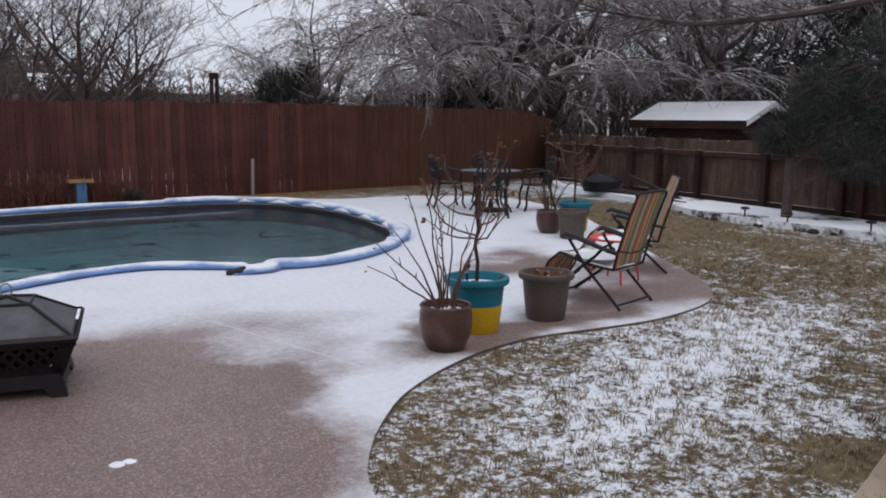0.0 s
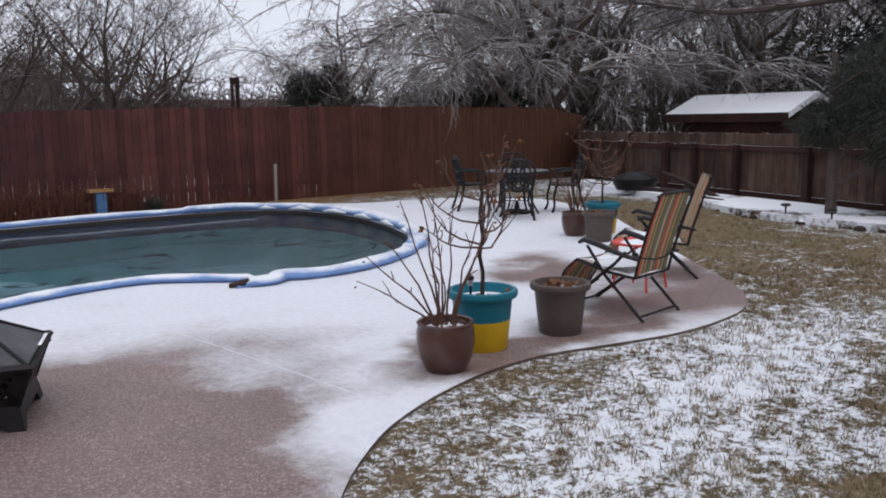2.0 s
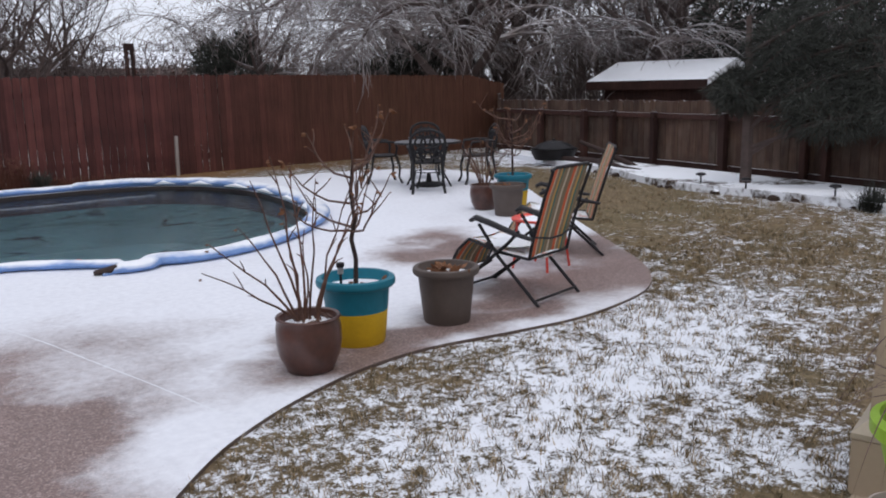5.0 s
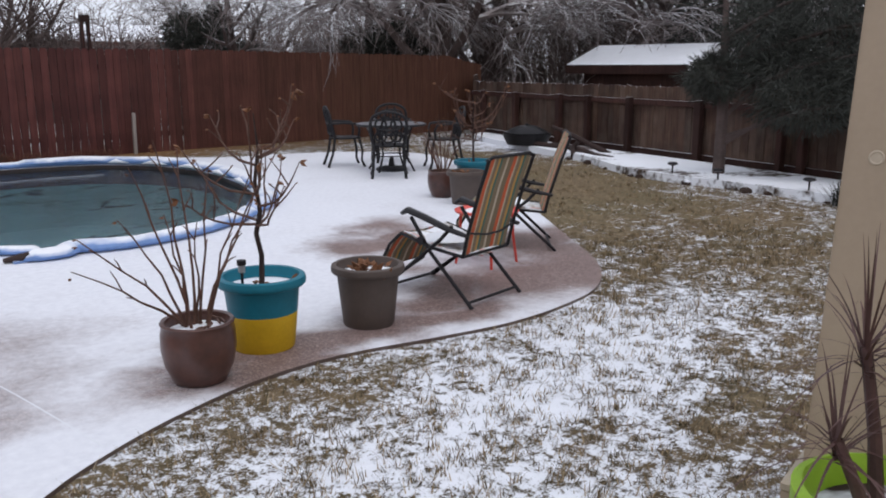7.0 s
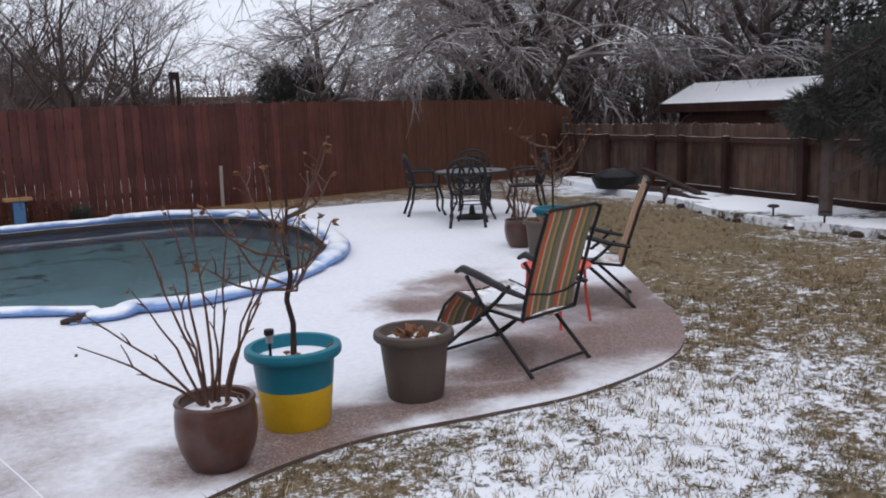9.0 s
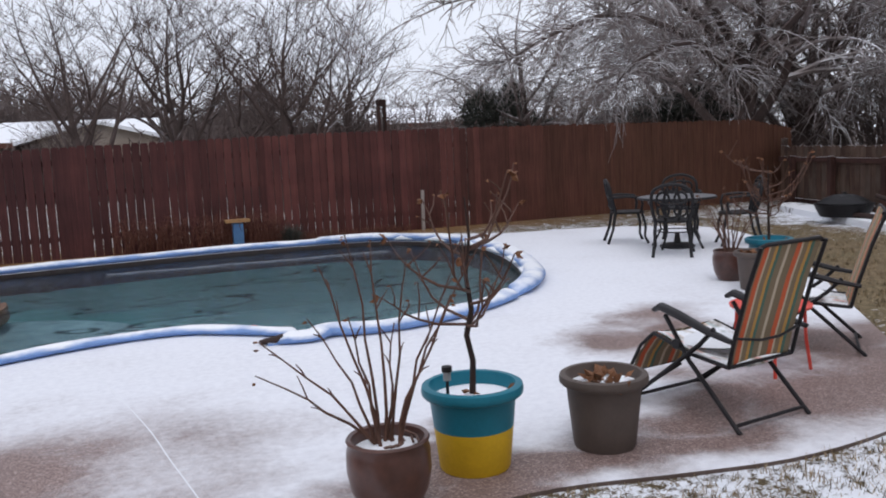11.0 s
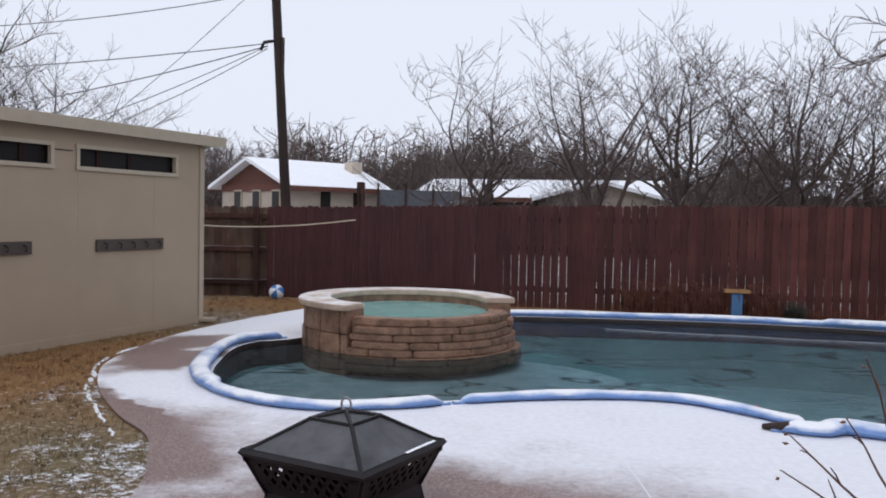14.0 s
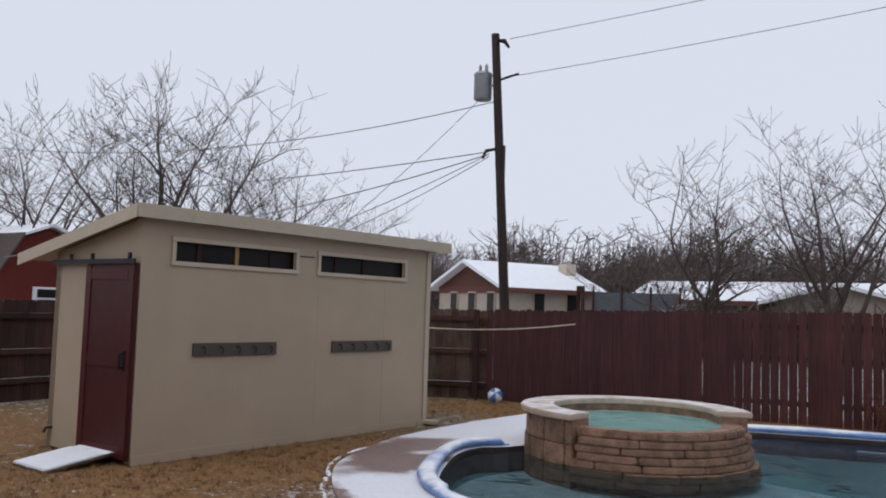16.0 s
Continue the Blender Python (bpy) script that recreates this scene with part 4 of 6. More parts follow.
def border():
    """The snowy border along the east fence, with logs and stones."""
    bed = smooth_loop([(14.2, 20.9), (13.1, 18.2), (12.66, 16.83), (11.95, 15.6), (11.6, 14.7), (11.5, 13.55), (11.38, 12.4), (11.1, 11.4), (10.9, 9.5), (11.7, 9.3), (12.3, 11.3), (12.75, 13.0), (13.15, 14.6), (13.6, 16.5), (14.25, 19.3), (14.85, 21.2)], 4)
    g = Geo().prism([p[:2] for p in bed], -0.1, 0.085)
    m, n, l, b = material("snowy_border", 0.9)
    d = calc(n, l, "ADD", noise_of(n, l, 0.9, 5, 0.65), calc(n, l, "MULTIPLY", noise_of(n, l, 12, 3), 0.25))
    l.new(mix(n, l, ramp(n, l, d, (0.49, 0.0), (0.57, 1.0)), ramp(n, l, noise_of(n, l, 30, 3), (0.3, (0.03, 0.02, 0.016)), (0.7, (0.12, 0.085, 0.06))), (0.86, 0.88, 0.92)), b.inputs["Base Color"])
    bump(n, l, b, d, 0.6, 0.05)
    tagged(part("border", g, m), "mulched border covered in patchy snow along the fence", "border", "", "structure")
    rng = random.Random(11)
    for k in range(11):
        i = 8 + k * 2.1 + rng.uniform(-0.8, 0.8)
        p = bed[int(i) % len(bed)]
        a, b_, h = rng.uniform(0.06, 0.13), rng.uniform(0.05, 0.09), rng.uniform(0.03, 0.06)
        g = Geo().lathe([(0.01, -0.03), (a, 0.0), (a * 0.85, h), (a * 0.4, h * 1.4), (0.01, h * 1.45)], 9)
        g.v = [(x * (1 + 0.2 * math.sin(3 * y * 20 + k)), y * b_ / a, z) for x, y, z in g.v]
        o = tagged(part("edging_stone", g, M_MULCH), "rough dark edging stone at the border", "stone", "edging stones")
        o.matrix_basis = pose(p[0] + rng.uniform(-0.05, 0.05), p[1], -0.03, 0, 0, rng.uniform(0, 180))
    for x, y, L, r, a, tilt in ((13.25, 17.5, 1.5, 0.06, 65, 2), (13.1, 17.2, 1.1, 0.045, 115, 24), (13.1, 17.3, 0.9, 0.04, 35, 16), (12.9, 16.75, 1.0, 0.045, 75, 2), (13.3, 17.9, 1.3, 0.05, 95, 4)):
        log = tagged(part("log", Geo().tube([(-L / 2, 0, r), (-L * 0.1, 0.04, r * 1.1), (L * 0.2, -0.03, r), (L / 2, 0.03, r * 0.8)], [r, r * 1.05, r * 0.9, r * 0.7], 9), M_WETWOOD, smooth=True), "fallen dark branch lying in the border", "log", "fallen branches")
        log.matrix_basis = pose(x, y, 0.01 + abs(math.sin(radians(tilt))) * L / 2, 0, -tilt, a)
    pile = thing("iron_tub", pose(13.4, 18.7, 0.07), "low dark iron fire bowl with a domed lid by the fence", "tub")
    part("bowl", Geo().lathe([(0.0, 0.02), (0.36, 0.02), (0.42, 0.14), (0.45, 0.22), (0.43, 0.22), (0.38, 0.12), (0.0, 0.1)], 24), M_IRON, pile, smooth=True)
    part("lid", Geo().lathe([(0.0, 0.4), (0.03, 0.4), (0.035, 0.37), (0.16, 0.355), (0.3, 0.3), (0.4, 0.23)], 24), M_IRON, pile, "domed dark lid dusted with snow", smooth=True)
    sh = thing("low_shrub", pose(11.3, 11.95, -0.03), "small dark green grassy shrub at the border", "shrub")
    g = Geo()
    for k in range(420):
        a, t = rng.uniform(0, math.tau), rng.uniform(0.1, 1.25)
        r = rng.uniform(0.2, 0.42)
        p = Vector((rng.gauss(0, 0.06), rng.gauss(0, 0.06), 0))
        q = p + Vector((math.cos(a) * math.sin(t), math.sin(a) * math.sin(t), math.cos(t))) * r
        w = Vector((-math.sin(a), math.cos(a), 0)) * 0.009
        g.add([p - w, p + w, q], [(0, 1, 2)])
    part("leaves", g, M_JUNIPER, sh)
    c = copy_thing(sh, pose(5.35, 22.75, -0.04, 0, 0, 70))
    tagged(c, "small green yucca at the foot of the red fence")
    for k in range(6):
        a = rng.uniform(0.05, 0.11)
        g = Geo().lathe([(0.01, -0.03), (a, 0.0), (a * 0.8, a * 0.5), (a * 0.35, a * 0.75), (0.01, a * 0.8)], 9)
        g.v = [(x * (1 + 0.2 * math.sin(40 * y + k)), y * 0.7, z) for x, y, z in g.v]
        o = tagged(part("rock", g, M_COPING), "pale rock dusted with snow by the fence", "stone", "rocks by the fence")
        o.matrix_basis = pose(5.5 + 0.2 * k + rng.uniform(-0.05, 0.05), 22.55 + rng.uniform(-0.08, 0.1), -0.02, 0, 0, rng.uniform(0, 180))


border()

# ---- patio: pots, chairs, tables, fire pit ----


def stems_into(g, base, shoots, rng):
    for ang, lean, h, bend in shoots:
        d = Vector((math.cos(ang), math.sin(ang), 0))
        pts, p = [], Vector(base) + d * 0.04
        for k in range(7):
            t = k / 6
            pts.append(p + d * (lean * (t ** (1.3 + bend))) + Vector((rng.uniform(-0.012, 0.012), rng.uniform(-0.012, 0.012), h * t)))
        g.tube(pts, [0.0085 * (1 - 0.68 * k / 6) for k in range(7)], 6)
        for k in (3, 4, 5):
            if rng.random() < 0.6:
                s = pts[k]
                a2 = ang + rng.uniform(-1.5, 1.5)
                e = s + Vector((math.cos(a2) * 0.06, math.sin(a2) * 0.06, rng.uniform(0.03, 0.1)))
                g.tube([s, (s + e) / 2 + Vector((0, 0, 0.006)), e], [0.004, 0.0035, 0.002], 5)
        yield pts[-1], d


def leaf_geo(g, p, d, rng, s=0.03):
    d = (d + Vector((rng.uniform(-0.6, 0.6), rng.uniform(-0.6, 0.6), rng.uniform(-0.9, 0.5)))).normalized()
    w = d.cross(Vector((rng.uniform(-1, 1), rng.uniform(-1, 1), 1))).normalized() * s * 0.42
    n = d.cross(w).normalized() * s * 0.18
    v = [p, p + d * s * 0.5 + w + n, p + d * s * 0.45 - n, p + d * s * 0.5 - w + n, p + d * s * 1.1]
    g.add(v, [(0, 1, 2), (0, 2, 3), (1, 4, 2), (2, 4, 3)])


def brown_pot(x, y, rz, label, shoots, seed):
    t = thing("ceramic_pot", pose(x, y, 0, 0, 0, rz), label, "plant pot", "pots on the deck")
    part("body", Geo().lathe([(0.0, 0.0), (0.115, 0.0), (0.13, 0.012), (0.165, 0.09), (0.18, 0.17), (0.178, 0.25), (0.17, 0.285), (0.178, 0.3), (0.172, 0.31), (0.155, 0.305), (0.15, 0.27), (0.15, 0.2)], 48), M_BROWNPOT, t, smooth=True)
    part("snow_layer", Geo().lathe([(0.0, 0.272), (0.07, 0.277), (0.12, 0.268), (0.155, 0.255)], 28), M_SNOW, t, smooth=True)
    rng = random.Random(seed)
    lf = Geo()
    for shoot in shoots:
        g = Geo()
        tip, d = next(iter(list(stems_into(g, (0, 0, 0.25), [shoot], rng))))
        part("stem", g, M_STEM, t, smooth=True)
        for _ in range(rng.choice((1, 2, 3))):
            leaf_geo(lf, tip + Vector((0, 0, -rng.uniform(0, 0.04))), d, rng, rng.uniform(0.018, 0.032))
    g = Geo()
    for k in range(14):
        a, r = rng.uniform(0, 6.28), rng.uniform(0.03, 0.14)
        g.tube([(r * math.cos(a), r * math.sin(a), 0.28), (r * math.cos(a + 0.5), r * math.sin(a + 0.5), 0.287)], 0.006, 5)
    part("cut_stalks", g, M_STEM, t)["kind"] = "stuff"
    part("buds", lf, M_LEAF, t)["kind"] = "stuff"
    return t


def planter(x, y, rz, s, two_tone, label, seed, tree=0.0):
    t = thing("planter", pose(x, y, 0, 0, 0, rz), label, "plant pot", "pots on the deck")
    r, h = 0.21 * s, 0.37 * s
    prof = [(0.0, 0.0), (0.7 * r, 0.0), (0.725 * r, 0.012), (0.815 * r, 0.5 * h)]
    up = [(0.815 * r, 0.5 * h), (0.875 * r, 0.84 * h), (0.9 * r, 0.853 * h), (0.99 * r, 0.86 * h), (1.03 * r, 0.885 * h), (1.04 * r, 0.93 * h), (1.02 * r, 0.98 * h), (0.95 * r, h), (0.88 * r, 0.99 * h), (0.84 * r, 0.9 * h), (0.8 * r, 0.7 * h)]
    if two_tone:
        part("lower_body", Geo().lathe(prof, 48), M_YELLOW, t, "yellow painted lower half", smooth=True)
        part("upper_body", Geo().lathe(up, 48), M_TEAL, t, "teal painted upper half and rim", smooth=True)
    else:
        part("body", Geo().lathe(prof + up[1:], 48), M_GREYPOT, t, smooth=True)
    part("snow_layer", Geo().lathe([(0.0, 0.86 * h), (0.4 * r, 0.87 * h), (0.83 * r, 0.84 * h)], 28), M_SNOW, t, smooth=True)
    rng = random.Random(seed)
    lf = Geo()
    if tree:
        trunk = [Vector((0.0, 0, 0.8 * h)), Vector((0.012, 0.0, h + 0.1)), Vector((-0.012, 0.01, h + 0.22)), Vector((0.016, 0, h + 0.34)), Vector((0.0, 0.012, h + 0.5)), Vector((0.02, 0.0, h + 0.68)), Vector((0.012, 0.012, h + 0.86 * max(tree, 0.5)))]
        part("stem", Geo().tube(trunk, [0.016, 0.014, 0.0135, 0.0125, 0.01, 0.007, 0.003], 8), M_WETWOOD, t, smooth=True)
        for k in range(13 if tree > 0.9 else 20):
            g = Geo()
            a = k * 2.4 + rng.uniform(-0.6, 0.6)
            d = Vector((math.cos(a), math.sin(a), 0))
            L, up_ = rng.uniform(0.2, 0.5), rng.uniform(0.12, 0.55) * tree
            s0 = trunk[2 + k % 3].lerp(trunk[3 + k % 3], rng.random())
            pts = [s0 + d * (L * (t_ ** 0.6)) + Vector((rng.uniform(-0.01, 0.01), rng.uniform(-0.01, 0.01), up_ * t_ ** 1.5)) for t_ in (0, 0.2, 0.4, 0.6, 0.8, 1.0)]
            if k == 4:
                pts = pts[:3] + [pts[2] + d * 0.08 + Vector((0, 0, 0.03)), pts[2] + d * 0.12 + Vector((0, 0, -0.02)), pts[2] + d * 0.17 + Vector((0, 0, 0.05))]
            g.tube(pts, [0.008, 0.007, 0.006, 0.005, 0.004, 0.0025], 6)
            for j in (2, 3, 4):
                if rng.random() < 0.75:
                    e = pts[j] + Vector((rng.uniform(-0.09, 0.09), rng.uniform(-0.09, 0.09), rng.uniform(0.05, 0.18)))
                    g.tube([pts[j], (pts[j] + e) / 2 + Vector((0.01, 0, 0)), e], [0.005, 0.004, 0.0022], 5)
                    leaf_geo(lf, e, d, rng, 0.02)
            for _ in range(3):
                leaf_geo(lf, pts[-1], d, rng, rng.uniform(0.03, 0.05))
            part("branch", g, M_STEM, t, smooth=True)
    for k in range(3 if tree else 26):
        a, q = rng.uniform(0, 6.28), rng.uniform(0.0, 0.75 * r)
        leaf_geo(lf, Vector((q * math.cos(a), q * math.sin(a), 0.89 * h)), Vector((math.cos(a), math.sin(a), 0.8)), rng, rng.uniform(0.05, 0.085) if not tree else 0.05)
    part("dead_leaves", lf, M_LEAF, t)["kind"] = "stuff"
    return t


def solar_light(x, y, z):
    t = thing("solar_light", pose(x, y, z), "small black solar stake light in the planter", "lamp")
    part("stake", Geo().tube([(0, 0, -0.12), (0, 0, 0.06)], 0.008, 8), M_BLACK, t)
    part("glass", Geo().lathe([(0.018, 0.05), (0.018, 0.09)], 12), M_STEEL, t)
    part("cap", Geo().lathe([(0.024, 0.09), (0.024, 0.115), (0.0, 0.12)], 14), M_BLACK, t)


SH1 = [(2.75, 0.5, 0.34, 0.0), (2.9, 0.46, 0.5, 0.0), (2.4, 0.3, 0.55, 0.0), (2.6, 0.22, 0.8, 0.1), (2.2, 0.12, 0.92, 0.2), (1.5, 0.06, 0.88, 0.2), (0.6, 0.14, 0.78, 0.1), (0.1, 0.3, 0.72, 0.0), (-0.3, 0.38, 0.85, 0.0), (-0.6, 0.26, 0.66, 0.0), (3.6, 0.14, 0.6, 0.1), (1.0, 0.16, 0.5, 0.2)]
brown_pot(3.588, 11.78, 0, "round brown glazed pot with bare upright shoots and snow", SH1, 5)
planter(4.086, 12.03, 20, 1.1, True, "teal and yellow painted planter with a bare shrub", 6, 1.0)
solar_light(3.94, 11.97, 0.40)
planter(4.765, 11.98, 40, 1.0, False, "grey-brown resin planter with snow and dead leaves", 7)
SH2 = [(0.3 + k * 0.63, 0.12 + 0.07 * (k % 4), 0.4 + 0.08 * (k % 5), 0.15) for k in range(13)]
brown_pot(8.42, 15.42, 50, "brown glazed pot with a twiggy bare bush by the lawn", SH2, 8)
planter(8.85, 15.35, 70, 1.1, True, "teal and yellow planter with a bushy bare shrub", 9, 0.85)
planter(8.27, 14.87, 10, 1.0, False, "grey-brown planter with snow beside the painted planter", 10)


def stripes():
    m, n, l, b = material("striped_sling_fabric", 0.8)
    o = n.new("ShaderNodeTexCoord").outputs["Object"]
    s = n.new("ShaderNodeSeparateXYZ")
    l.new(o, s.inputs[0])
    t = calc(n, l, "FRACT", calc(n, l, "MULTIPLY", calc(n, l, "ADD", s.outputs[0], 0.27), 3.7))
    r = n.new("ShaderNodeValToRGB")
    r.color_ramp.interpolation = "CONSTANT"
    stops = [(0.0, (0.24, 0.185, 0.12)), (0.2, (0.66, 0.14, 0.06)), (0.34, (0.62, 0.52, 0.38)), (0.4, (0.26, 0.2, 0.13)), (0.54, (0.6, 0.33, 0.1)), (0.63, (0.1, 0.19, 0.15)), (0.73, (0.26, 0.2, 0.13)), (0.91, (0.62, 0.53, 0.4))]
    e = r.color_ramp.elements
    while len(e) < len(stops):
        e.new(0.5)
    for k, (p, c) in zip(e, stops):
        k.position, k.color = p, (*c, 1)
    l.new(t, r.inputs[0])
    k = up_mask(n, l, 0.72, 1.05, 0.3, 9.0)
    weave = noise_of(n, l, 500, 2, vec=o)
    l.new(mix(n, l, k, mix(n, l, 0.35, r.outputs[0], ramp(n, l, weave, (0.3, 0.3), (0.7, 0.9)), "MULTIPLY"), (0.86, 0.88, 0.92)), b.inputs["Base Color"])
    bump(n, l, b, weave, 0.3, 0.002)
    return m


M_STRIPE = stripes()


def lounge_chair():
    c = thing("folding_lounge_chair", pose(0, 0, 0), "black folding recliner with striped sling fabric and snow on the seat", "chair", "lounge chairs on the deck")
    W = 0.265

    def sling(pts, sag):
        g, n = Geo(), 7
        v = [(-W + 0.025 + (2 * W - 0.05) * i / (n - 1), y, z - sag * math.sin(math.pi * i / (n - 1))) for y, z in pts for i in range(n)]
        f = [(j * n + i, j * n + i + 1, (j + 1) * n + i + 1, (j + 1) * n + i) for j in range(len(pts) - 1) for i in range(n - 1)]
        v2 = [(x, y + 0.004, z - 0.005) for x, y, z in v]
        return g.add(v, f).add(v2, [q[::-1] for q in f])

    back = [(-0.31, 0.34), (-0.345, 0.48), (-0.39, 0.62), (-0.44, 0.78), (-0.495, 0.92), (-0.52, 0.99)]
    part("backrest", sling(back, -0.02), M_STRIPE, c, smooth=True)
    part("seat", sling([(0.24, 0.44), (0.16, 0.425), (0.04, 0.39), (-0.14, 0.355), (-0.31, 0.34)], 0.03), M_STRIPE, c, smooth=True)
    part("footrest", sling([(0.24, 0.44), (0.32, 0.37), (0.4, 0.27), (0.45, 0.17)], 0.015), M_STRIPE, c, smooth=True)
    g = Geo().lathe([(0.0, 0.035), (0.1, 0.03), (0.17, 0.012), (0.2, 0.0)], 18, (0.0, 0.02, 0.385))
    part("seat_snow", g, M_SNOW, c, "wet snow lying on the seat", smooth=True)
    g = Geo()
    for s in (-W, W):
        g.tube([(s, y - 0.012, z) for y, z in back], 0.012, 8)
    g.tube([(-W, -0.512, 0.98), (-W + 0.05, -0.527, 1.0), (W - 0.05, -0.527, 1.0), (W, -0.512, 0.98)], 0.012, 8)
    part("back_frame", g, M_BLACK, c, smooth=True)
    g = Geo()
    for s in (-W, W):
        g.tube([(s, -0.32, 0.335), (s, -0.05, 0.36), (s, 0.24, 0.43)], 0.012, 8).tube([(s, 0.24, 0.43), (s, 0.35, 0.34), (s, 0.46, 0.16)], 0.011, 8)
    g.tube([(-W, 0.46, 0.16), (W, 0.46, 0.16)], 0.011, 8).tube([(-W, -0.32, 0.335), (W, -0.32, 0.335)], 0.011, 8)
    part("seat_frame", g, M_BLACK, c, smooth=True)
    for s in (-1, 1):
        x = s * (W + 0.025)
        part("rear_leg", Geo().tube([(x, -0.42, 0.0), (x, -0.06, 0.33), (x, 0.12, 0.56)], 0.0135, 8), M_BLACK, c, smooth=True)
        part("front_leg", Geo().tube([(x + s * 0.02, 0.42, 0.0), (x + s * 0.02, 0.1, 0.24), (x + s * 0.02, -0.16, 0.44), (x + s * 0.02, -0.26, 0.54)], 0.0135, 8), M_BLACK, c, smooth=True)
        g = Geo().tube([(x + s * 0.02, -0.38, 0.49), (x + s * 0.02, -0.22, 0.52), (x + s * 0.02, 0.0, 0.58), (x + s * 0.02, 0.13, 0.61), (x + s * 0.02, 0.18, 0.585)], [0.024, 0.034, 0.04, 0.04, 0.028], 10, False, 0.55)
        part("armrest", g, M_BLACK, c, "moulded black plastic armrest", smooth=True)
        part("hinge", Geo().lathe([(0.0, -0.012), (0.03, -0.012), (0.03, 0.012), (0.0, 0.012)], 12, (0, 0, 0)), M_BLACK, c, at=pose(x + s * 0.012, 0.02, 0.41, 0, 90, 0))
        part("tie_bar", Geo().tube([(x, 0.42, 0.02), (x, 0.0, 0.3)], 0.008, 6), M_BLACK, c)
    part("rear_crossbar", Geo().tube([(-W - 0.03, -0.38, 0.035), (W + 0.03, -0.38, 0.035)], 0.011, 8), M_BLACK, c)
    part("front_crossbar", Geo().tube([(-W - 0.05, 0.39, 0.025), (W + 0.05, 0.39, 0.025)], 0.011, 8), M_BLACK, c)
    part("lacing", Geo().tube([(-W, -0.365, 0.5), (-W * 0.3, -0.385, 0.47), (W * 0.3, -0.385, 0.47), (W, -0.365, 0.5)], 0.008, 6), M_BLACK, c)
    return c


ch = lounge_chair()
ch.matrix_basis = pose(5.62, 12.2, 0, 0, 0, 9)
ch.scale = (0.92, 0.94, 0.96)
tagged(copy_thing(ch, pose(7.02, 13.02, 0, 0, 0, 46)), "black striped recliner turned towards the pool beside the lawn")

ct = thing("side_table", pose(6.4, 12.64, 0, 0, 0, 20), "round coral-red metal side table between the recliners", "table")
part("top", Geo().lathe([(0.0, 0.4), (0.22, 0.4), (0.245, 0.405), (0.25, 0.42), (0.24, 0.425), (0.22, 0.412), (0.0, 0.412)], 36), M_CORAL, ct, smooth=True)
part("snow_layer", Geo().lathe([(0.0, 0.43), (0.1, 0.428), (0.17, 0.413)], 20), M_SNOW, ct, smooth=True)
for k in range(4):
    a = k * math.pi / 2 + 0.6
    part("leg", Geo().tube([(0.2 * math.cos(a), 0.2 * math.sin(a), 0.41), (0.21 * math.cos(a), 0.21 * math.sin(a), 0.2), (0.24 * math.cos(a), 0.24 * math.sin(a), 0.0)], 0.011, 8), M_CORAL, ct, smooth=True)


def iron_chair():
    c = thing("garden_chair", pose(0, 0, 0), "dark cast-iron garden chair with a scrolled back", "chair", "garden chairs round the table")
    part("seat", Geo().prism([(0.23 * math.cos(a) * (1 + 0.12 * abs(math.sin(2 * a))), 0.22 * math.sin(a) * (1 + 0.12 * abs(math.sin(2 * a)))) for a in [k * math.tau / 28 for k in range(28)]], 0.42, 0.445), M_IRON, c, bevel=0.006)
    for sx_ in (-1, 1):
        part("front_leg", Geo().tube([(sx_ * 0.2, 0.17, 0.42), (sx_ * 0.225, 0.21, 0.25), (sx_ * 0.21, 0.2, 0.1), (sx_ * 0.24, 0.24, 0.0)], [0.021, 0.018, 0.017, 0.021], 8), M_IRON, c, smooth=True)
        part("rear_leg", Geo().tube([(sx_ * 0.19, -0.18, 0.44), (sx_ * 0.2, -0.22, 0.2), (sx_ * 0.22, -0.29, 0.0)], [0.021, 0.018, 0.021], 8), M_IRON, c, smooth=True)
        part("arm", Geo().tube([(sx_ * 0.24, -0.22, 0.66), (sx_ * 0.27, -0.05, 0.67), (sx_ * 0.27, 0.14, 0.65), (sx_ * 0.24, 0.17, 0.56), (sx_ * 0.215, 0.15, 0.43)], 0.018, 8), M_IRON, c, smooth=True)
    arch = [(-0.19, -0.18, 0.44), (-0.23, -0.22, 0.62), (-0.22, -0.26, 0.8), (-0.12, -0.28, 0.88), (0, -0.285, 0.9), (0.12, -0.28, 0.88), (0.22, -0.26, 0.8), (0.23, -0.22, 0.62), (0.19, -0.18, 0.44)]
    part("back_frame", Geo().tube(smooth_loop(arch, 3, False), 0.02, 8), M_IRON, c, smooth=True)
    for x, r in ((-0.1, 0.07), (0.1, 0.07), (0.0, 0.085)):
        for z in (0.57, 0.73):
            part("scroll", Geo().tube([(x + r * math.cos(a), -0.2 - (z - 0.44) * 0.17, z + r * math.sin(a)) for a in [k * math.tau / 14 for k in range(14)]], 0.016, 6, True), M_IRON, c)
    for x in (-0.07, 0.07):
        part("back_bar", Geo().tube([(x, -0.18, 0.44), (x * 1.6, -0.22, 0.62), (x * 0.8, -0.27, 0.85)], 0.017, 6), M_IRON, c, smooth=True)
    return c


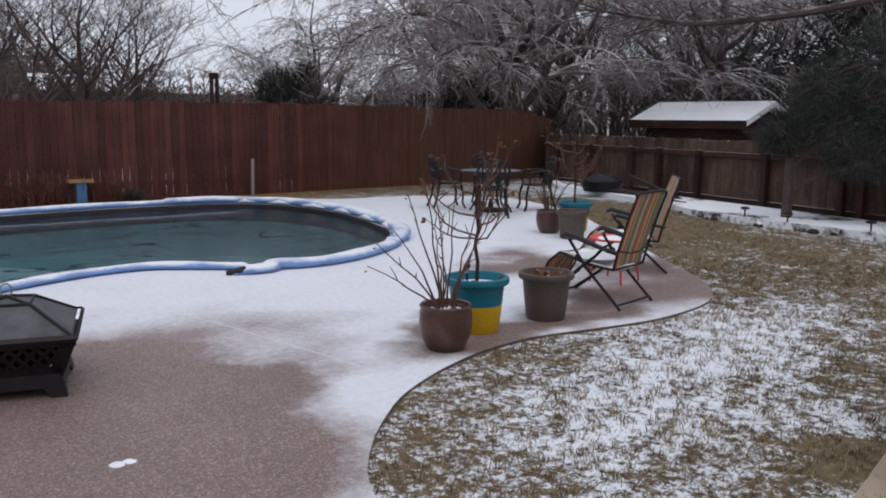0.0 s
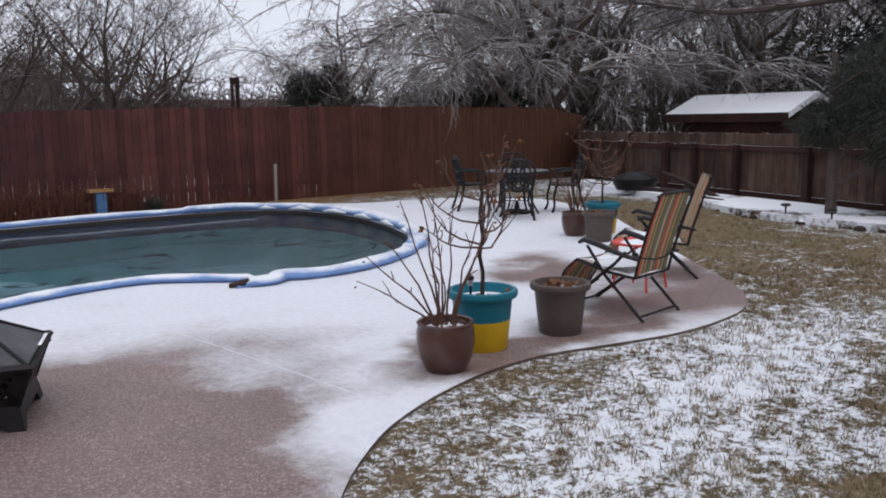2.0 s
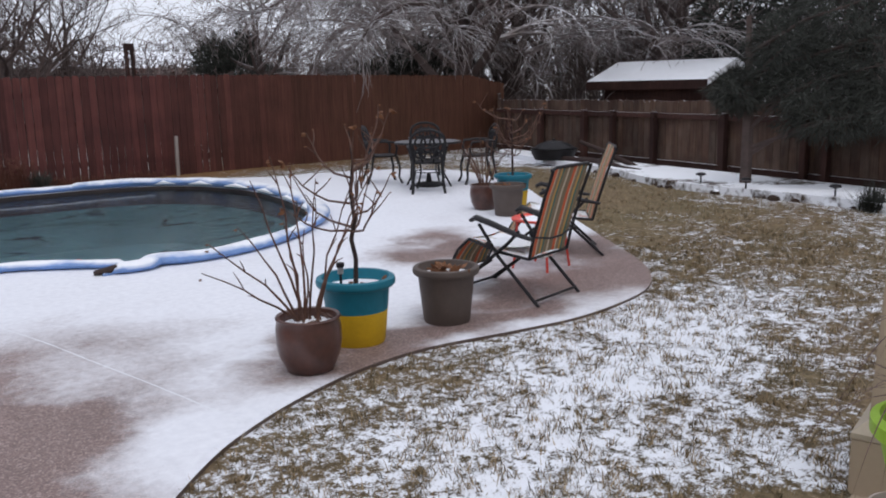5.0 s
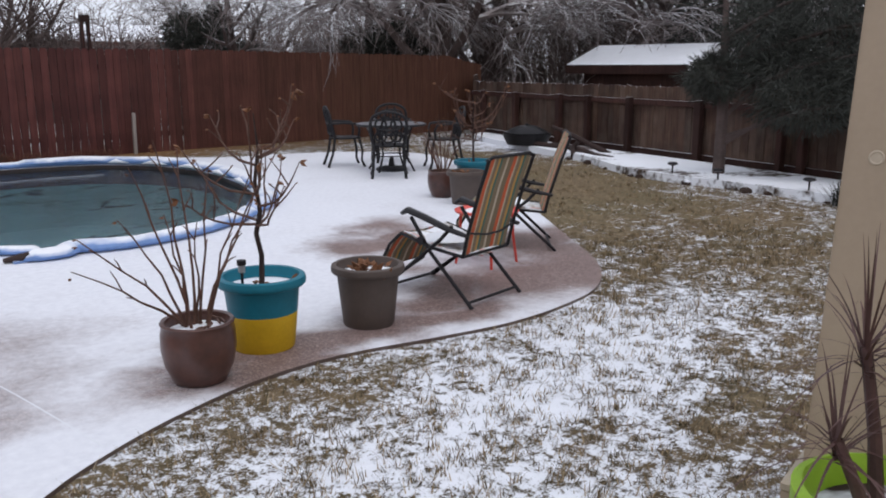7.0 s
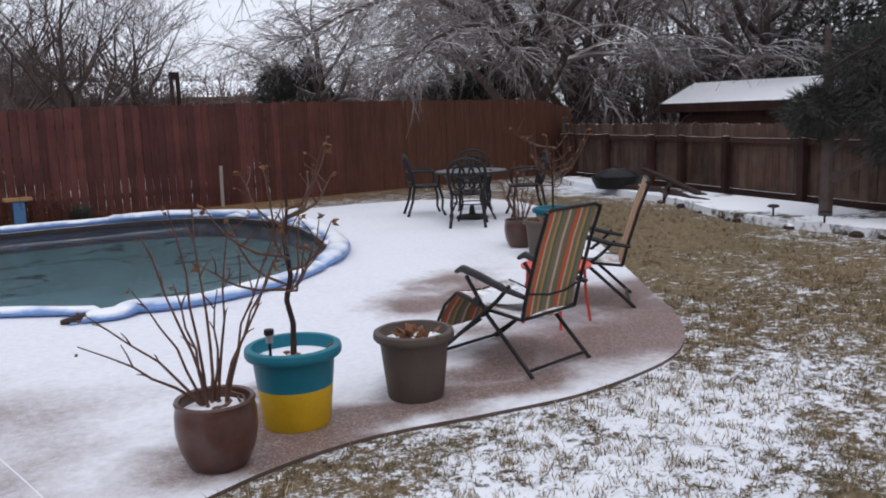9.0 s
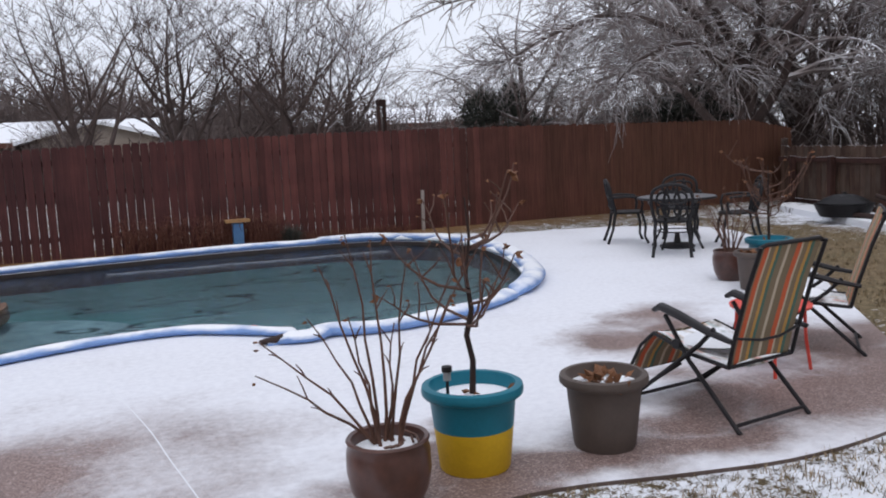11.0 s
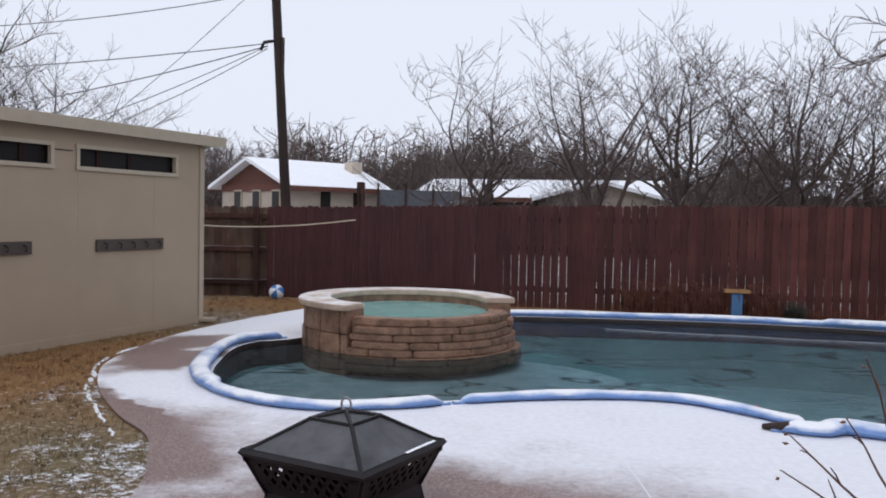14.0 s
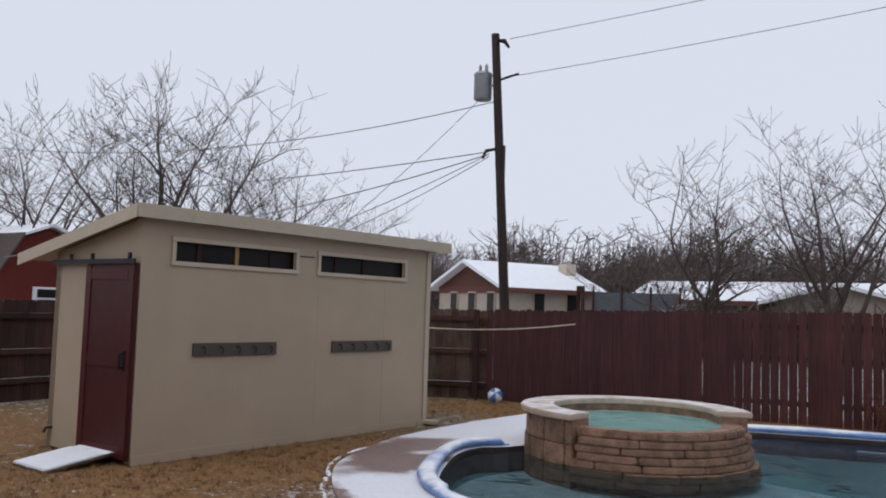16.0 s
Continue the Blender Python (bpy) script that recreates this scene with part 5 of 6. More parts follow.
TX, TY = 9.58, 17.86
tb = thing("garden_table", pose(TX, TY, 0) @ Matrix.Diagonal((0.95, 0.95, 0.94, 1)), "round dark metal garden table with frosted top", "table")
part("tabletop", Geo().lathe([(0.0, 0.7), (0.48, 0.7), (0.525, 0.7), (0.535, 0.715), (0.525, 0.73), (0.0, 0.73)], 48), M_TABLETOP, tb, "grey frosted glass tabletop", smooth=True)
part("rim", Geo().tube([(0.53 * math.cos(k * math.tau / 40), 0.53 * math.sin(k * math.tau / 40), 0.712) for k in range(40)], 0.016, 8, True), M_IRON, tb, smooth=True)
for k in range(4):
    a = k * math.pi / 2 + 0.4
    c_, s_ = math.cos(a), math.sin(a)
    part("leg", Geo().tube([(0.36 * c_, 0.36 * s_, 0.7), (0.3 * c_, 0.3 * s_, 0.5), (0.26 * c_, 0.26 * s_, 0.25), (0.4 * c_, 0.4 * s_, 0.0)], [0.016, 0.015, 0.014, 0.018], 8), M_IRON, tb, smooth=True)
part("lower_ring", Geo().tube([(0.27 * math.cos(k * math.tau / 24), 0.27 * math.sin(k * math.tau / 24), 0.24) for k in range(24)], 0.01, 6, True), M_IRON, tb)
ic = iron_chair()
part("umbrella_base", Geo().lathe([(0.0, 0.002), (0.24, 0.002), (0.245, 0.03), (0.2, 0.055), (0.05, 0.075), (0.03, 0.2), (0.0, 0.2)], 28), M_IRON, tb, smooth=True)
ic.matrix_basis = pose(9.11, 17.32, 0, 0, 0, -38)
ic.scale = (1.05, 1.05, 1.0)
for x, y, r in ((9.42, 18.8, -115), (10.35, 17.58, 60), (10.3, 18.75, 145)):
    copy_thing(ic, pose(x, y, 0, 0, 0, r)).scale = (1.05, 1.05, 1.0)


def fire_pit():
    t = thing("fire_pit", pose(1.113, 12.693, 0, 0, 0, -19), "black square steel fire pit with a mesh lid", "fire pit")
    zr, zw, hr, hw = 0.335, 0.13, 0.37, 0.285

    def at(u, z):
        return hw + (hr - hw) * (z - zw) / (zr - zw)

    for k in range(4):
        face = thing("side_panel", pose(0, 0, 0, 0, 0, 90 * k), "", "")
        face.parent = t
        g = Geo()

        def strip(a, b, w):
            """A flat bar between two points (u, z) of the sloping panel."""
            a, b = Vector(a), Vector(b)
            n = Vector((-(b - a).y, (b - a).x)).normalized() * w / 2
            c4 = [a + n, b + n, b - n, a - n]
            f = [(c.x, -at(0, c.y), c.y) for c in c4]
            bk = [(x, y + 0.008, z) for x, y, z in f]
            g.add(f + bk, [(0, 1, 2, 3), (7, 6, 5, 4), (0, 4, 5, 1), (1, 5, 6, 2), (2, 6, 7, 3), (3, 7, 4, 0)])

        z0, z1 = zw + 0.04, zr - 0.03
        strip((-at(0, zr), zr - 0.012), (at(0, zr), zr - 0.012), 0.05)
        strip((-at(0, zw), zw + 0.02), (at(0, zw), zw + 0.02), 0.06)
        for s in (-1, 1):
            strip((s * (hw - 0.03), zw), (s * (hr - 0.035), zr), 0.075)
        part("frame", g, M_BLACK, face)
        g = Geo()
        n = 9
        for i in range(-2, n + 2):
            u = -0.27 + 0.54 * i / (n - 1)
            for dx in (0.11, -0.11):
                a, b = [u, z0], [u + dx, z1]
                lim = 0.27
                if abs(a[0]) > lim and abs(b[0]) > lim:
                    continue
                for p, q in ((a, b), (b, a)):
                    if abs(p[0]) > lim:
                        tt = (math.copysign(lim, p[0]) - q[0]) / (p[0] - q[0])
                        p[0], p[1] = math.copysign(lim, p[0]), q[1] + (p[1] - q[1]) * tt
                strip(a, b, 0.02)
        part("lattice", g, M_BLACK, face)
        v = [(-hw, -hw, zw), (hw, -hw, zw), (hw + 0.025, -hw - 0.025, 0.0), (hw - 0.06, -hw - 0.02, 0.0), (hw - 0.1, -hw - 0.012, 0.055), (-hw + 0.1, -hw - 0.012, 0.055), (-hw + 0.06, -hw - 0.02, 0.0), (-hw - 0.025, -hw - 0.025, 0.0)]
        v += [(x, y + 0.012, z) for x, y, z in v]
        part("foot_skirt", Geo().add(v, [tuple(range(8))[::-1], tuple(range(8, 16))] + [(i, (i + 1) % 8, (i + 1) % 8 + 8, i + 8) for i in range(8)]), M_BLACK, face)
    part("rim", Geo().tube([(a * hr, b * hr, zr + 0.008) for a, b in ((-1, -1), (1, -1), (1, 1), (-1, 1))], 0.02, 4, True), M_BLACK, t)
    part("fire_bowl", Geo().lathe([(0.0, 0.1), (0.2, 0.12), (0.27, 0.18), (0.32, 0.25)], 24), M_IRON, t)
    m, n, l, b = material("fine_steel_mesh", 0.5, 0.4)
    l.new(ramp(n, l, noise_of(n, l, 5, 4), (0.3, (0.055, 0.055, 0.06)), (0.75, (0.14, 0.14, 0.15))), b.inputs["Base Color"])
    lid = thing("lid", pose(0, 0, 0), "", "")
    lid.parent = t
    h2, z2, top = 0.352, 0.35, 0.495
    part("mesh_screen", Geo().add([(-h2, -h2, z2), (h2, -h2, z2), (h2, h2, z2), (-h2, h2, z2), (-0.13, -0.13, top), (0.13, -0.13, top), (0.13, 0.13, top), (-0.13, 0.13, top), (0, 0, top + 0.03)],
         [(0, 1, 5, 4), (1, 2, 6, 5), (2, 3, 7, 6), (3, 0, 4, 7), (4, 5, 8), (5, 6, 8), (6, 7, 8), (7, 4, 8)]), m, lid, "dark wire mesh panels")
    g = Geo()
    for a, b_ in ((-1, -1), (1, -1), (1, 1), (-1, 1)):
        g.tube([(a * h2, b_ * h2, z2), (a * 0.13, b_ * 0.13, top + 0.003), (0, 0, top + 0.034)], 0.011, 6)
    g.tube([(a * 0.13, b_ * 0.13, top + 0.004) for a, b_ in ((-1, -1), (1, -1), (1, 1), (-1, 1))], 0.011, 6, True).tube([(a * h2, b_ * h2, z2) for a, b_ in ((-1, -1), (1, -1), (1, 1), (-1, 1))], 0.012, 6, True)
    part("lid_frame", g, M_BLACK, lid)
    part("ring_handle", Geo().tube([(0.03 * math.cos(k * math.tau / 18), 0, top + 0.068 + 0.036 * math.sin(k * math.tau / 18)) for k in range(18)], 0.006, 6, True), M_STEEL, lid, "round wire ring handle")
    part("lid_snow", Geo().add([(0.348, 0.02, 0.364), (0.366, 0.02, 0.362), (0.366, 0.3, 0.362), (0.348, 0.3, 0.364), (0.357, 0.15, 0.371)], [(0, 1, 4), (1, 2, 4), (2, 3, 4), (3, 0, 4)]), M_SNOW, lid)


fire_pit()

# ---- porch column with a spiky potted plant ----
tagged(part("porch_slab", Geo().prism([(1.9, 8.63), (3.0, 8.877), (3.313, 8.943), (4.6, 9.215), (9.0, 10.15), (9.9, 5.9), (9.9, 4.1), (2.2, 4.1), (2.0, 6.6)], -0.12, 0.004), M_TAN, bevel=0.004), "tan painted concrete porch slab beside the lawn", "slab", "", "structure")
col = thing("porch_column", pose(4.496, 8.995, 0, 0, 0, 12), "tan boxed porch column on a wider plinth", "column", "", "structure")
g = Geo()
g.add([(a * h, b * h, z) for h, z in ((0.165, 0.24), (0.09, 2.8)) for a, b in ((-1, -1), (1, -1), (1, 1), (-1, 1))],
      [(3, 2, 1, 0), (4, 5, 6, 7)] + [(i, (i + 1) % 4, 4 + (i + 1) % 4, 4 + i) for i in range(4)])
part("shaft", g, M_TAN, col, "tapered tan boxed shaft", bevel=0.006)
part("plinth", Geo().box((0, 0, 0.11), (0.42, 0.42, 0.22)), M_TAN, col, bevel=0.006)
g = Geo()
g.add([(a * h, b * h, z) for h, z in ((0.212, 0.22), (0.212, 0.24), (0.168, 0.28)) for a, b in ((-1, -1), (1, -1), (1, 1), (-1, 1))],
      [(3, 2, 1, 0), (8, 9, 10, 11)] + [(k * 4 + i, k * 4 + (i + 1) % 4, k * 4 + 4 + (i + 1) % 4, k * 4 + 4 + i) for k in (0, 1) for i in range(4)])
part("plinth_cap", g, M_TRIM, col, "pale sloping cap of the plinth")
part("knot", Geo().lathe([(0.0, 0.0), (0.014, 0.0), (0.018, 0.002), (0.022, 0.0)], 16), M_TRIM, col, at=pose(-0.137, 0.05, 1.25, 0, -88, 0))
part("beam", Geo().box((0, -2.0, 2.9), (0.2, 4.6, 0.25)), M_TAN, col)
wp = thing("small_pot", pose(4.0, 8.87, 0.004), "small pale pot with dark soil on the porch slab", "plant pot")
part("bowl", Geo().lathe([(0.0, 0.0), (0.085, 0.0), (0.09, 0.012), (0.088, 0.02), (0.108, 0.13), (0.112, 0.14), (0.104, 0.142), (0.098, 0.11), (0.0, 0.105)], 32), M_PALEPOT, wp, smooth=True)
part("soil", Geo().lathe([(0.0, 0.113), (0.06, 0.112), (0.099, 0.108)], 20), M_MULCH, wp, smooth=True)
hw_ = structure("wall_house", Geo().box((0, 4.0, 1.4), (26, 0.2, 3.0)), M_TAN, "tan painted house wall behind the patio")

sp = thing("potted_spike_plant", pose(3.87, 8.7, 0.004), "lime green pot with a dark burgundy spiky plant", "plant")
part("pot", Geo().lathe([(0.0, 0.0), (0.15, 0.0), (0.17, 0.3), (0.21, 0.46), (0.235, 0.47), (0.235, 0.51), (0.21, 0.52), (0.19, 0.49), (0.17, 0.4), (0.0, 0.4)], 36), M_LIME, sp, smooth=True)
part("soil", Geo().lathe([(0.0, 0.47), (0.1, 0.465), (0.185, 0.45)], 24), M_MULCH, sp, smooth=True)
rngp = random.Random(21)
for hx, hy, hz in ((-0.02, 0.1, 0.86), (-0.08, 0.12, 0.64), (0.07, 0.02, 0.74)):
    part("stem", Geo().tube([(hx * 0.4, hy * 0.4, 0.44), (hx * 0.9, hy * 0.6, 0.5 * (hz + 0.44)), (hx, hy, hz)], [0.02, 0.016, 0.013], 8), M_SPIKE, sp, smooth=True)
    g = Geo()
    for k in range(34):
        a, lean, L = k * 2.4 + rngp.uniform(-0.3, 0.3), rngp.uniform(0.25, 1.5), rngp.uniform(0.26, 0.46)
        d = Vector((math.cos(a), math.sin(a), 0))
        pts = []
        for i in range(7):
            t = i / 6
            pts.append(Vector((hx, hy, hz - 0.06 * (k / 34))) + d * (L * t * math.sin(lean)) + Vector((0, 0, L * t * math.cos(lean) - 0.75 * L * t * t * math.sin(lean))))
        w = Vector((-d.y, d.x, 0.15))
        v = [p + w * q * 0.0046 * (1 - i / 6.2) for i, p in enumerate(pts) for q in (-1, 1)]
        g.add(v, [(2 * i, 2 * i + 1, 2 * i + 3, 2 * i + 2) for i in range(6)])
    part("leaf_head", g, M_SPIKE, sp)

# ---- trees ----


def grow(seed, height, spread, limbs, levels, droop=0.0, fork=3, first=0.3, twig=0.006, gnarl=0.25, lean=(0, 0), stout=0.022):
    """A bare tree: two meshes' worth of tapered limbs, the thick ones and the fine ones."""
    rng = random.Random(seed)
    thick, fine = Geo(), Geo()
    r0 = height * stout

    def limb(p, d, length, r, level):
        steps = 5 if level < 2 else (4 if level < 4 else 3)
        pts, rad = [p], [r]
        for k in range(steps):
            wob = Vector((rng.gauss(0, 1), rng.gauss(0, 1), rng.gauss(0, 0.7))) * gnarl * (0.6 + 0.2 * level)
            pull = Vector((0, 0, 0.16 if level < 2 else 0.05 - droop * (0.35 + 0.25 * level)))
            d = (d + wob * 0.42 + pull).normalized()
            pts.append(pts[-1] + d * length / steps)
            rad.append(max(twig * 0.6, r * (1 - 0.62 * (k + 1) / steps)))
        (thick if level < 2 else fine).tube(pts, rad, 7 if level == 0 else (5 if level < 3 else 3))
        if level >= levels:
            return
        n = limbs if level == 0 else fork + (1 if rng.random() < 0.5 else 0)
        for k in range(n):
            t = (first + (1 - first) * (k + 0.6) / n) if level == 0 else rng.uniform(0.3, 1.0)
            i = min(int(t * steps), steps - 1)
            q = pts[i].lerp(pts[i + 1], t * steps - i)
            a = rng.uniform(0, math.tau) if level else k * 2.4 + rng.uniform(-0.5, 0.5)
            out = Vector((math.cos(a), math.sin(a), 0))
            ax = d if level else Vector((0, 0, 1))
            nd = (ax * rng.uniform(0.25, 0.75) + out * rng.uniform(0.55, 1.1) * (spread if level == 0 else 1.0) + Vector((0, 0, 0.25 - droop * 0.4))).normalized()
            scale = rng.uniform(0.55, 0.85) if level else rng.uniform(0.75, 1.05)
            limb(q, nd, length * scale * (0.95 if level else 0.8), max(twig, rad[i] * 0.62), level + 1)
        limb(pts[-1], d, length * 0.62, max(twig, rad[-1]), level + 1)

    limb(Vector((0, 0, -0.1)), Vector((lean[0], lean[1], 1)).normalized(), height * 0.46, r0, 0)
    return thick, fine


def bare_tree(x, y, label, rz=0, bark=None, twigs=None, **kw):
    t = thing("bare_tree", pose(x, y, -0.05, 0, 0, rz), label, "tree", "bare trees")
    thick, fine = grow(**kw)
    part("trunk", thick, bark or M_BARK, t, smooth=True)
    part("crown", fine, twigs or M_BARK, t)
    return t


T1 = bare_tree(-0.8, 27.0, "small gnarled bare tree behind the fence", seed=3, height=4.9, spread=0.9, limbs=5, levels=4, fork=3, gnarl=0.5, twig=0.0065, stout=0.032)
T2 = bare_tree(2.2, 29.5, "slender bare tree dusted with ice behind the fence", seed=5, height=5.6, spread=0.75, limbs=6, levels=5, fork=2, gnarl=0.27, twig=0.0055, stout=0.03)
T3 = bare_tree(6.7, 30.3, "wide bare multi-stemmed tree with ice on its twigs", seed=8, height=6.2, spread=1.0, limbs=7, levels=5, fork=2, gnarl=0.32, twig=0.0068, first=0.12, stout=0.03)
for src, x, y, rz, s, text in ((T3, 4.6, 32.0, 80, 1.05, "broad bare tree with a dense twiggy crown"), (T2, 9.2, 34.0, 130, 1.0, "bare tree among the brush beyond the fence"), (T3, -12.6, 24.6, 200, 1.15, "large bare tree behind the tan shed"),
                               (T2, -15.5, 23.0, 20, 1.05, "tall bare tree behind the red barn shed"), (T3, -18.0, 20.5, 300, 0.95, "bare tree at the yard's far side"), (T2, -10.6, 26.0, 260, 0.95, "bare upright tree behind the shed roof"),
                               (T3, -18.0, 50.0, 40, 0.9, "distant bare round-headed tree by the house"), (T2, -6.0, 52.0, 10, 1.0, "distant bare tree behind the roofs"), (T3, 1.0, 54.0, 150, 1.0, "distant bare tree behind the low house"),
                               (T1, -3.4, 42.5, 120, 0.8, "small bare tree in front of the low house"), (T3, 1.2, 41.0, 250, 0.62, "twiggy bare tree before the brick wing"), (T2, -5.6, 44.0, 60, 0.75, "bare tree beside the brick house"),
                               (T2, 15.5, 36.0, 300, 0.8, "bare tree in the thicket"), (T3, 21.0, 27.0, 100, 1.4, "bare tree in the dense thicket")):
    c = copy_thing(src, pose(x, y, -0.05, 0, 0, rz))
    c.scale = (s, s, s)
    tagged(c, text)

OAK = bare_tree(17.0, 25.4, "big spreading oak coated in white ice over the fence", rz=150, bark=M_BARK, twigs=M_ICE, seed=12, height=9.8, spread=2.0, limbs=9, levels=5, fork=3, droop=0.2, gnarl=0.27, twig=0.009, first=0.22, stout=0.03)
for x, y, rz, s, text in ((21.6, 21.5, 75, 0.9, "ice-coated oak leaning over the back fence"), (22.0, 14.0, 300, 0.95, "large ice-coated oak behind the weathered fence"), (13.4, 29.0, 20, 0.6, "low ice-coated oak behind the red fence"), (25.0, 24.0, 210, 1.0, "ice-coated oak deep in the thicket"), (20.2, 26.8, 130, 0.9, "ice-coated oak behind the corner of the yard"), (24.0, 17.5, 30, 0.95, "ice-coated oak among the dark evergreens"), (18.5, 30.0, 290, 0.85, "tall ice-coated oak behind the corner")):
    c = copy_thing(OAK, pose(x, y, -0.05, 0, 0, rz))
    c.scale = (s, s, s)
    tagged(c, text)
    if x == 22.0:
        REACH, TO_LOCAL = c, (pose(x, y, -0.05, 0, 0, rz) @ Matrix.Diagonal((s, s, s, 1))).inverted()

# the long limb that one oak stretches over the lawn
rl = random.Random(5)
bough = smooth_loop([(21.9, 13.9, 2.4), (19.0, 12.9, 3.5), (16.6, 13.2, 3.85), (15.65, 13.95, 3.71), (14.91, 15.5, 3.43), (13.98, 17.03, 3.3), (13.42, 17.8, 3.42), (12.87, 18.47, 3.58)], 5, False)
nb_ = len(bough)
g = Geo().tube([TO_LOCAL @ p for p in bough], [0.13 * (1 - i / nb_) + 0.018 for i in range(nb_)], 7)
for k in range(150):
    p = bough[rl.randrange(8, nb_)]
    q = p + Vector((rl.gauss(-0.2, 0.4), rl.gauss(0.3, 0.5), rl.gauss(0.1, 0.35)))
    e = q + Vector((rl.gauss(-0.1, 0.35), rl.gauss(0.1, 0.35), rl.gauss(-0.1, 0.25)))
    g.tube([TO_LOCAL @ p, TO_LOCAL @ q, TO_LOCAL @ e], [0.012, 0.008, 0.005], 4)
part("bough", g, M_BARK, REACH, "long dark bough with fine twigs", smooth=True)


def ice_bough(points, count, seed):
    """A drooping bough of the big oak with ice on its twigs, in the oak's own space."""
    rng, inv = random.Random(seed), (pose(17.0, 25.4, -0.05, 0, 0, 150)).inverted()
    line = smooth_loop(points, 8, False)
    n = len(line)
    thick, fine = Geo(), Geo()
    thick.tube([inv @ p for p in line], [0.1 * (1 - i / n) ** 1.2 + 0.012 for i in range(n)], 7)
    for _ in range(count):
        i = int(n * (0.15 + 0.85 * rng.random())) % n
        p, along = line[i], (line[min(i + 1, n - 1)] - line[max(i - 1, 0)]).normalized()
        d = (along * 0.7 + Vector((rng.gauss(0, 0.55), rng.gauss(0, 0.55), rng.gauss(0.2, 0.5)))).normalized()
        L = rng.uniform(0.4, 1.1)
        pts = [p]
        for k in range(5):
            d = (d + Vector((rng.gauss(0, 0.2), rng.gauss(0, 0.2), rng.gauss(-0.06, 0.16)))).normalized()
            pts.append(pts[-1] + d * L / 5)
        fine.tube([inv @ q for q in pts], [0.016, 0.014, 0.011, 0.009, 0.007, 0.005], 4)
        for k in (1, 2, 2, 3, 3, 4, 4, 5):
            e = (d + Vector((rng.gauss(0, 0.5), rng.gauss(0, 0.5), rng.gauss(-0.1, 0.4)))).normalized() * rng.uniform(0.15, 0.45)
            q = pts[k]
            fine.tube([inv @ q, inv @ (q + e * 0.55 + Vector((0, 0, 0.02))), inv @ (q + e)], [0.008, 0.006, 0.004], 3)
    part("bough", thick, M_BARK, OAK, "long dark bough", smooth=True)
    part("twig_spray", fine, M_ICE, OAK, "drooping twigs coated in ice")


ice_bough([(17.0, 25.2, 2.6), (14.6, 23.6, 3.8), (12.2, 22.3, 4.3), (9.8, 21.6, 4.2), (7.7, 21.2, 3.7)], 80, 1)
ice_bough([(17.0, 25.2, 2.4), (14.2, 23.2, 3.3), (11.6, 22.0, 3.7), (9.8, 21.3, 3.3), (8.6, 21.0, 2.75)], 90, 2)
ice_bough([(17.0, 25.2, 2.2), (14.6, 23.2, 3.0), (12.8, 22.0, 3.2), (11.4, 21.4, 2.8), (10.7, 21.1, 2.3)], 80, 3)
ice_bough([(17.0, 25.2, 2.8), (15.6, 23.0, 3.8), (14.0, 21.6, 4.2), (12.2, 20.8, 4.1), (10.6, 20.4, 3.6)], 80, 4)
ice_bough([(17.0, 25.2, 3.2), (13.0, 22.5, 4.9), (9.5, 20.8, 5.0), (7.0, 20.1, 4.15), (5.4, 19.9, 3.5)], 40, 5)


def tuft_mesh(g, centre, size, count, rng, length, width, flat=0.0):
    """Many small pointed sprays that fill an uneven ellipsoid."""
    c = Vector(centre)
    for _ in range(count):
        while True:
            p = Vector((rng.uniform(-1, 1), rng.uniform(-1, 1), rng.uniform(-1, 1)))
            if p.length < 1 and p.length > rng.random() * 0.9:
                break
        q = c + Vector((p.x * size[0], p.y * size[1], p.z * size[2])) * (0.8 + 0.35 * noise.noise(p * 2.3 + c))
        d = (p + Vector((rng.gauss(0, 0.5), rng.gauss(0, 0.5), rng.gauss(0, 0.45) - flat))).normalized()
        w = d.cross(Vector((rng.gauss(0, 1), rng.gauss(0, 1), rng.gauss(0, 1)))).normalized() * width * rng.uniform(0.5, 1.2)
        L = length * rng.uniform(0.5, 1.3)
        g.add([q - w, q + w * 0.6, q + d * L * 0.55 + w * 1.3, q + d * L, q + d * L * 0.5 - w * 1.1], [(0, 1, 2, 3, 4)])


def conifer(x, y, label, clumps, trunk_h, seed, count, length=0.16, width=0.02):
    rng = random.Random(seed)
    t = thing("juniper_tree", pose(x, y, -0.05), label, "tree", "evergreen trees")
    g = Geo().tube([(0, 0, -0.05), (0.04, 0.02, trunk_h * 0.5), (0.0, 0.05, trunk_h)], [0.085, 0.07, 0.035], 8)
    for cx, cy, cz, *_ in clumps:
        g.tube([(0.02, 0.02, max(0.5, cz - 0.6)), (cx * 0.5, cy * 0.5, cz - 0.2), (cx, cy, cz)], [0.035, 0.025, 0.012], 6)
    part("trunk", g, M_BARK, t, smooth=True)
    f = Geo()
    for cx, cy, cz, sx_, sy_, sz_ in clumps:
        tuft_mesh(f, (cx, cy, cz), (sx_, sy_, sz_), count, rng, length, width, 0.25)
    part("foliage", f, M_JUNIPER, t)
    return t


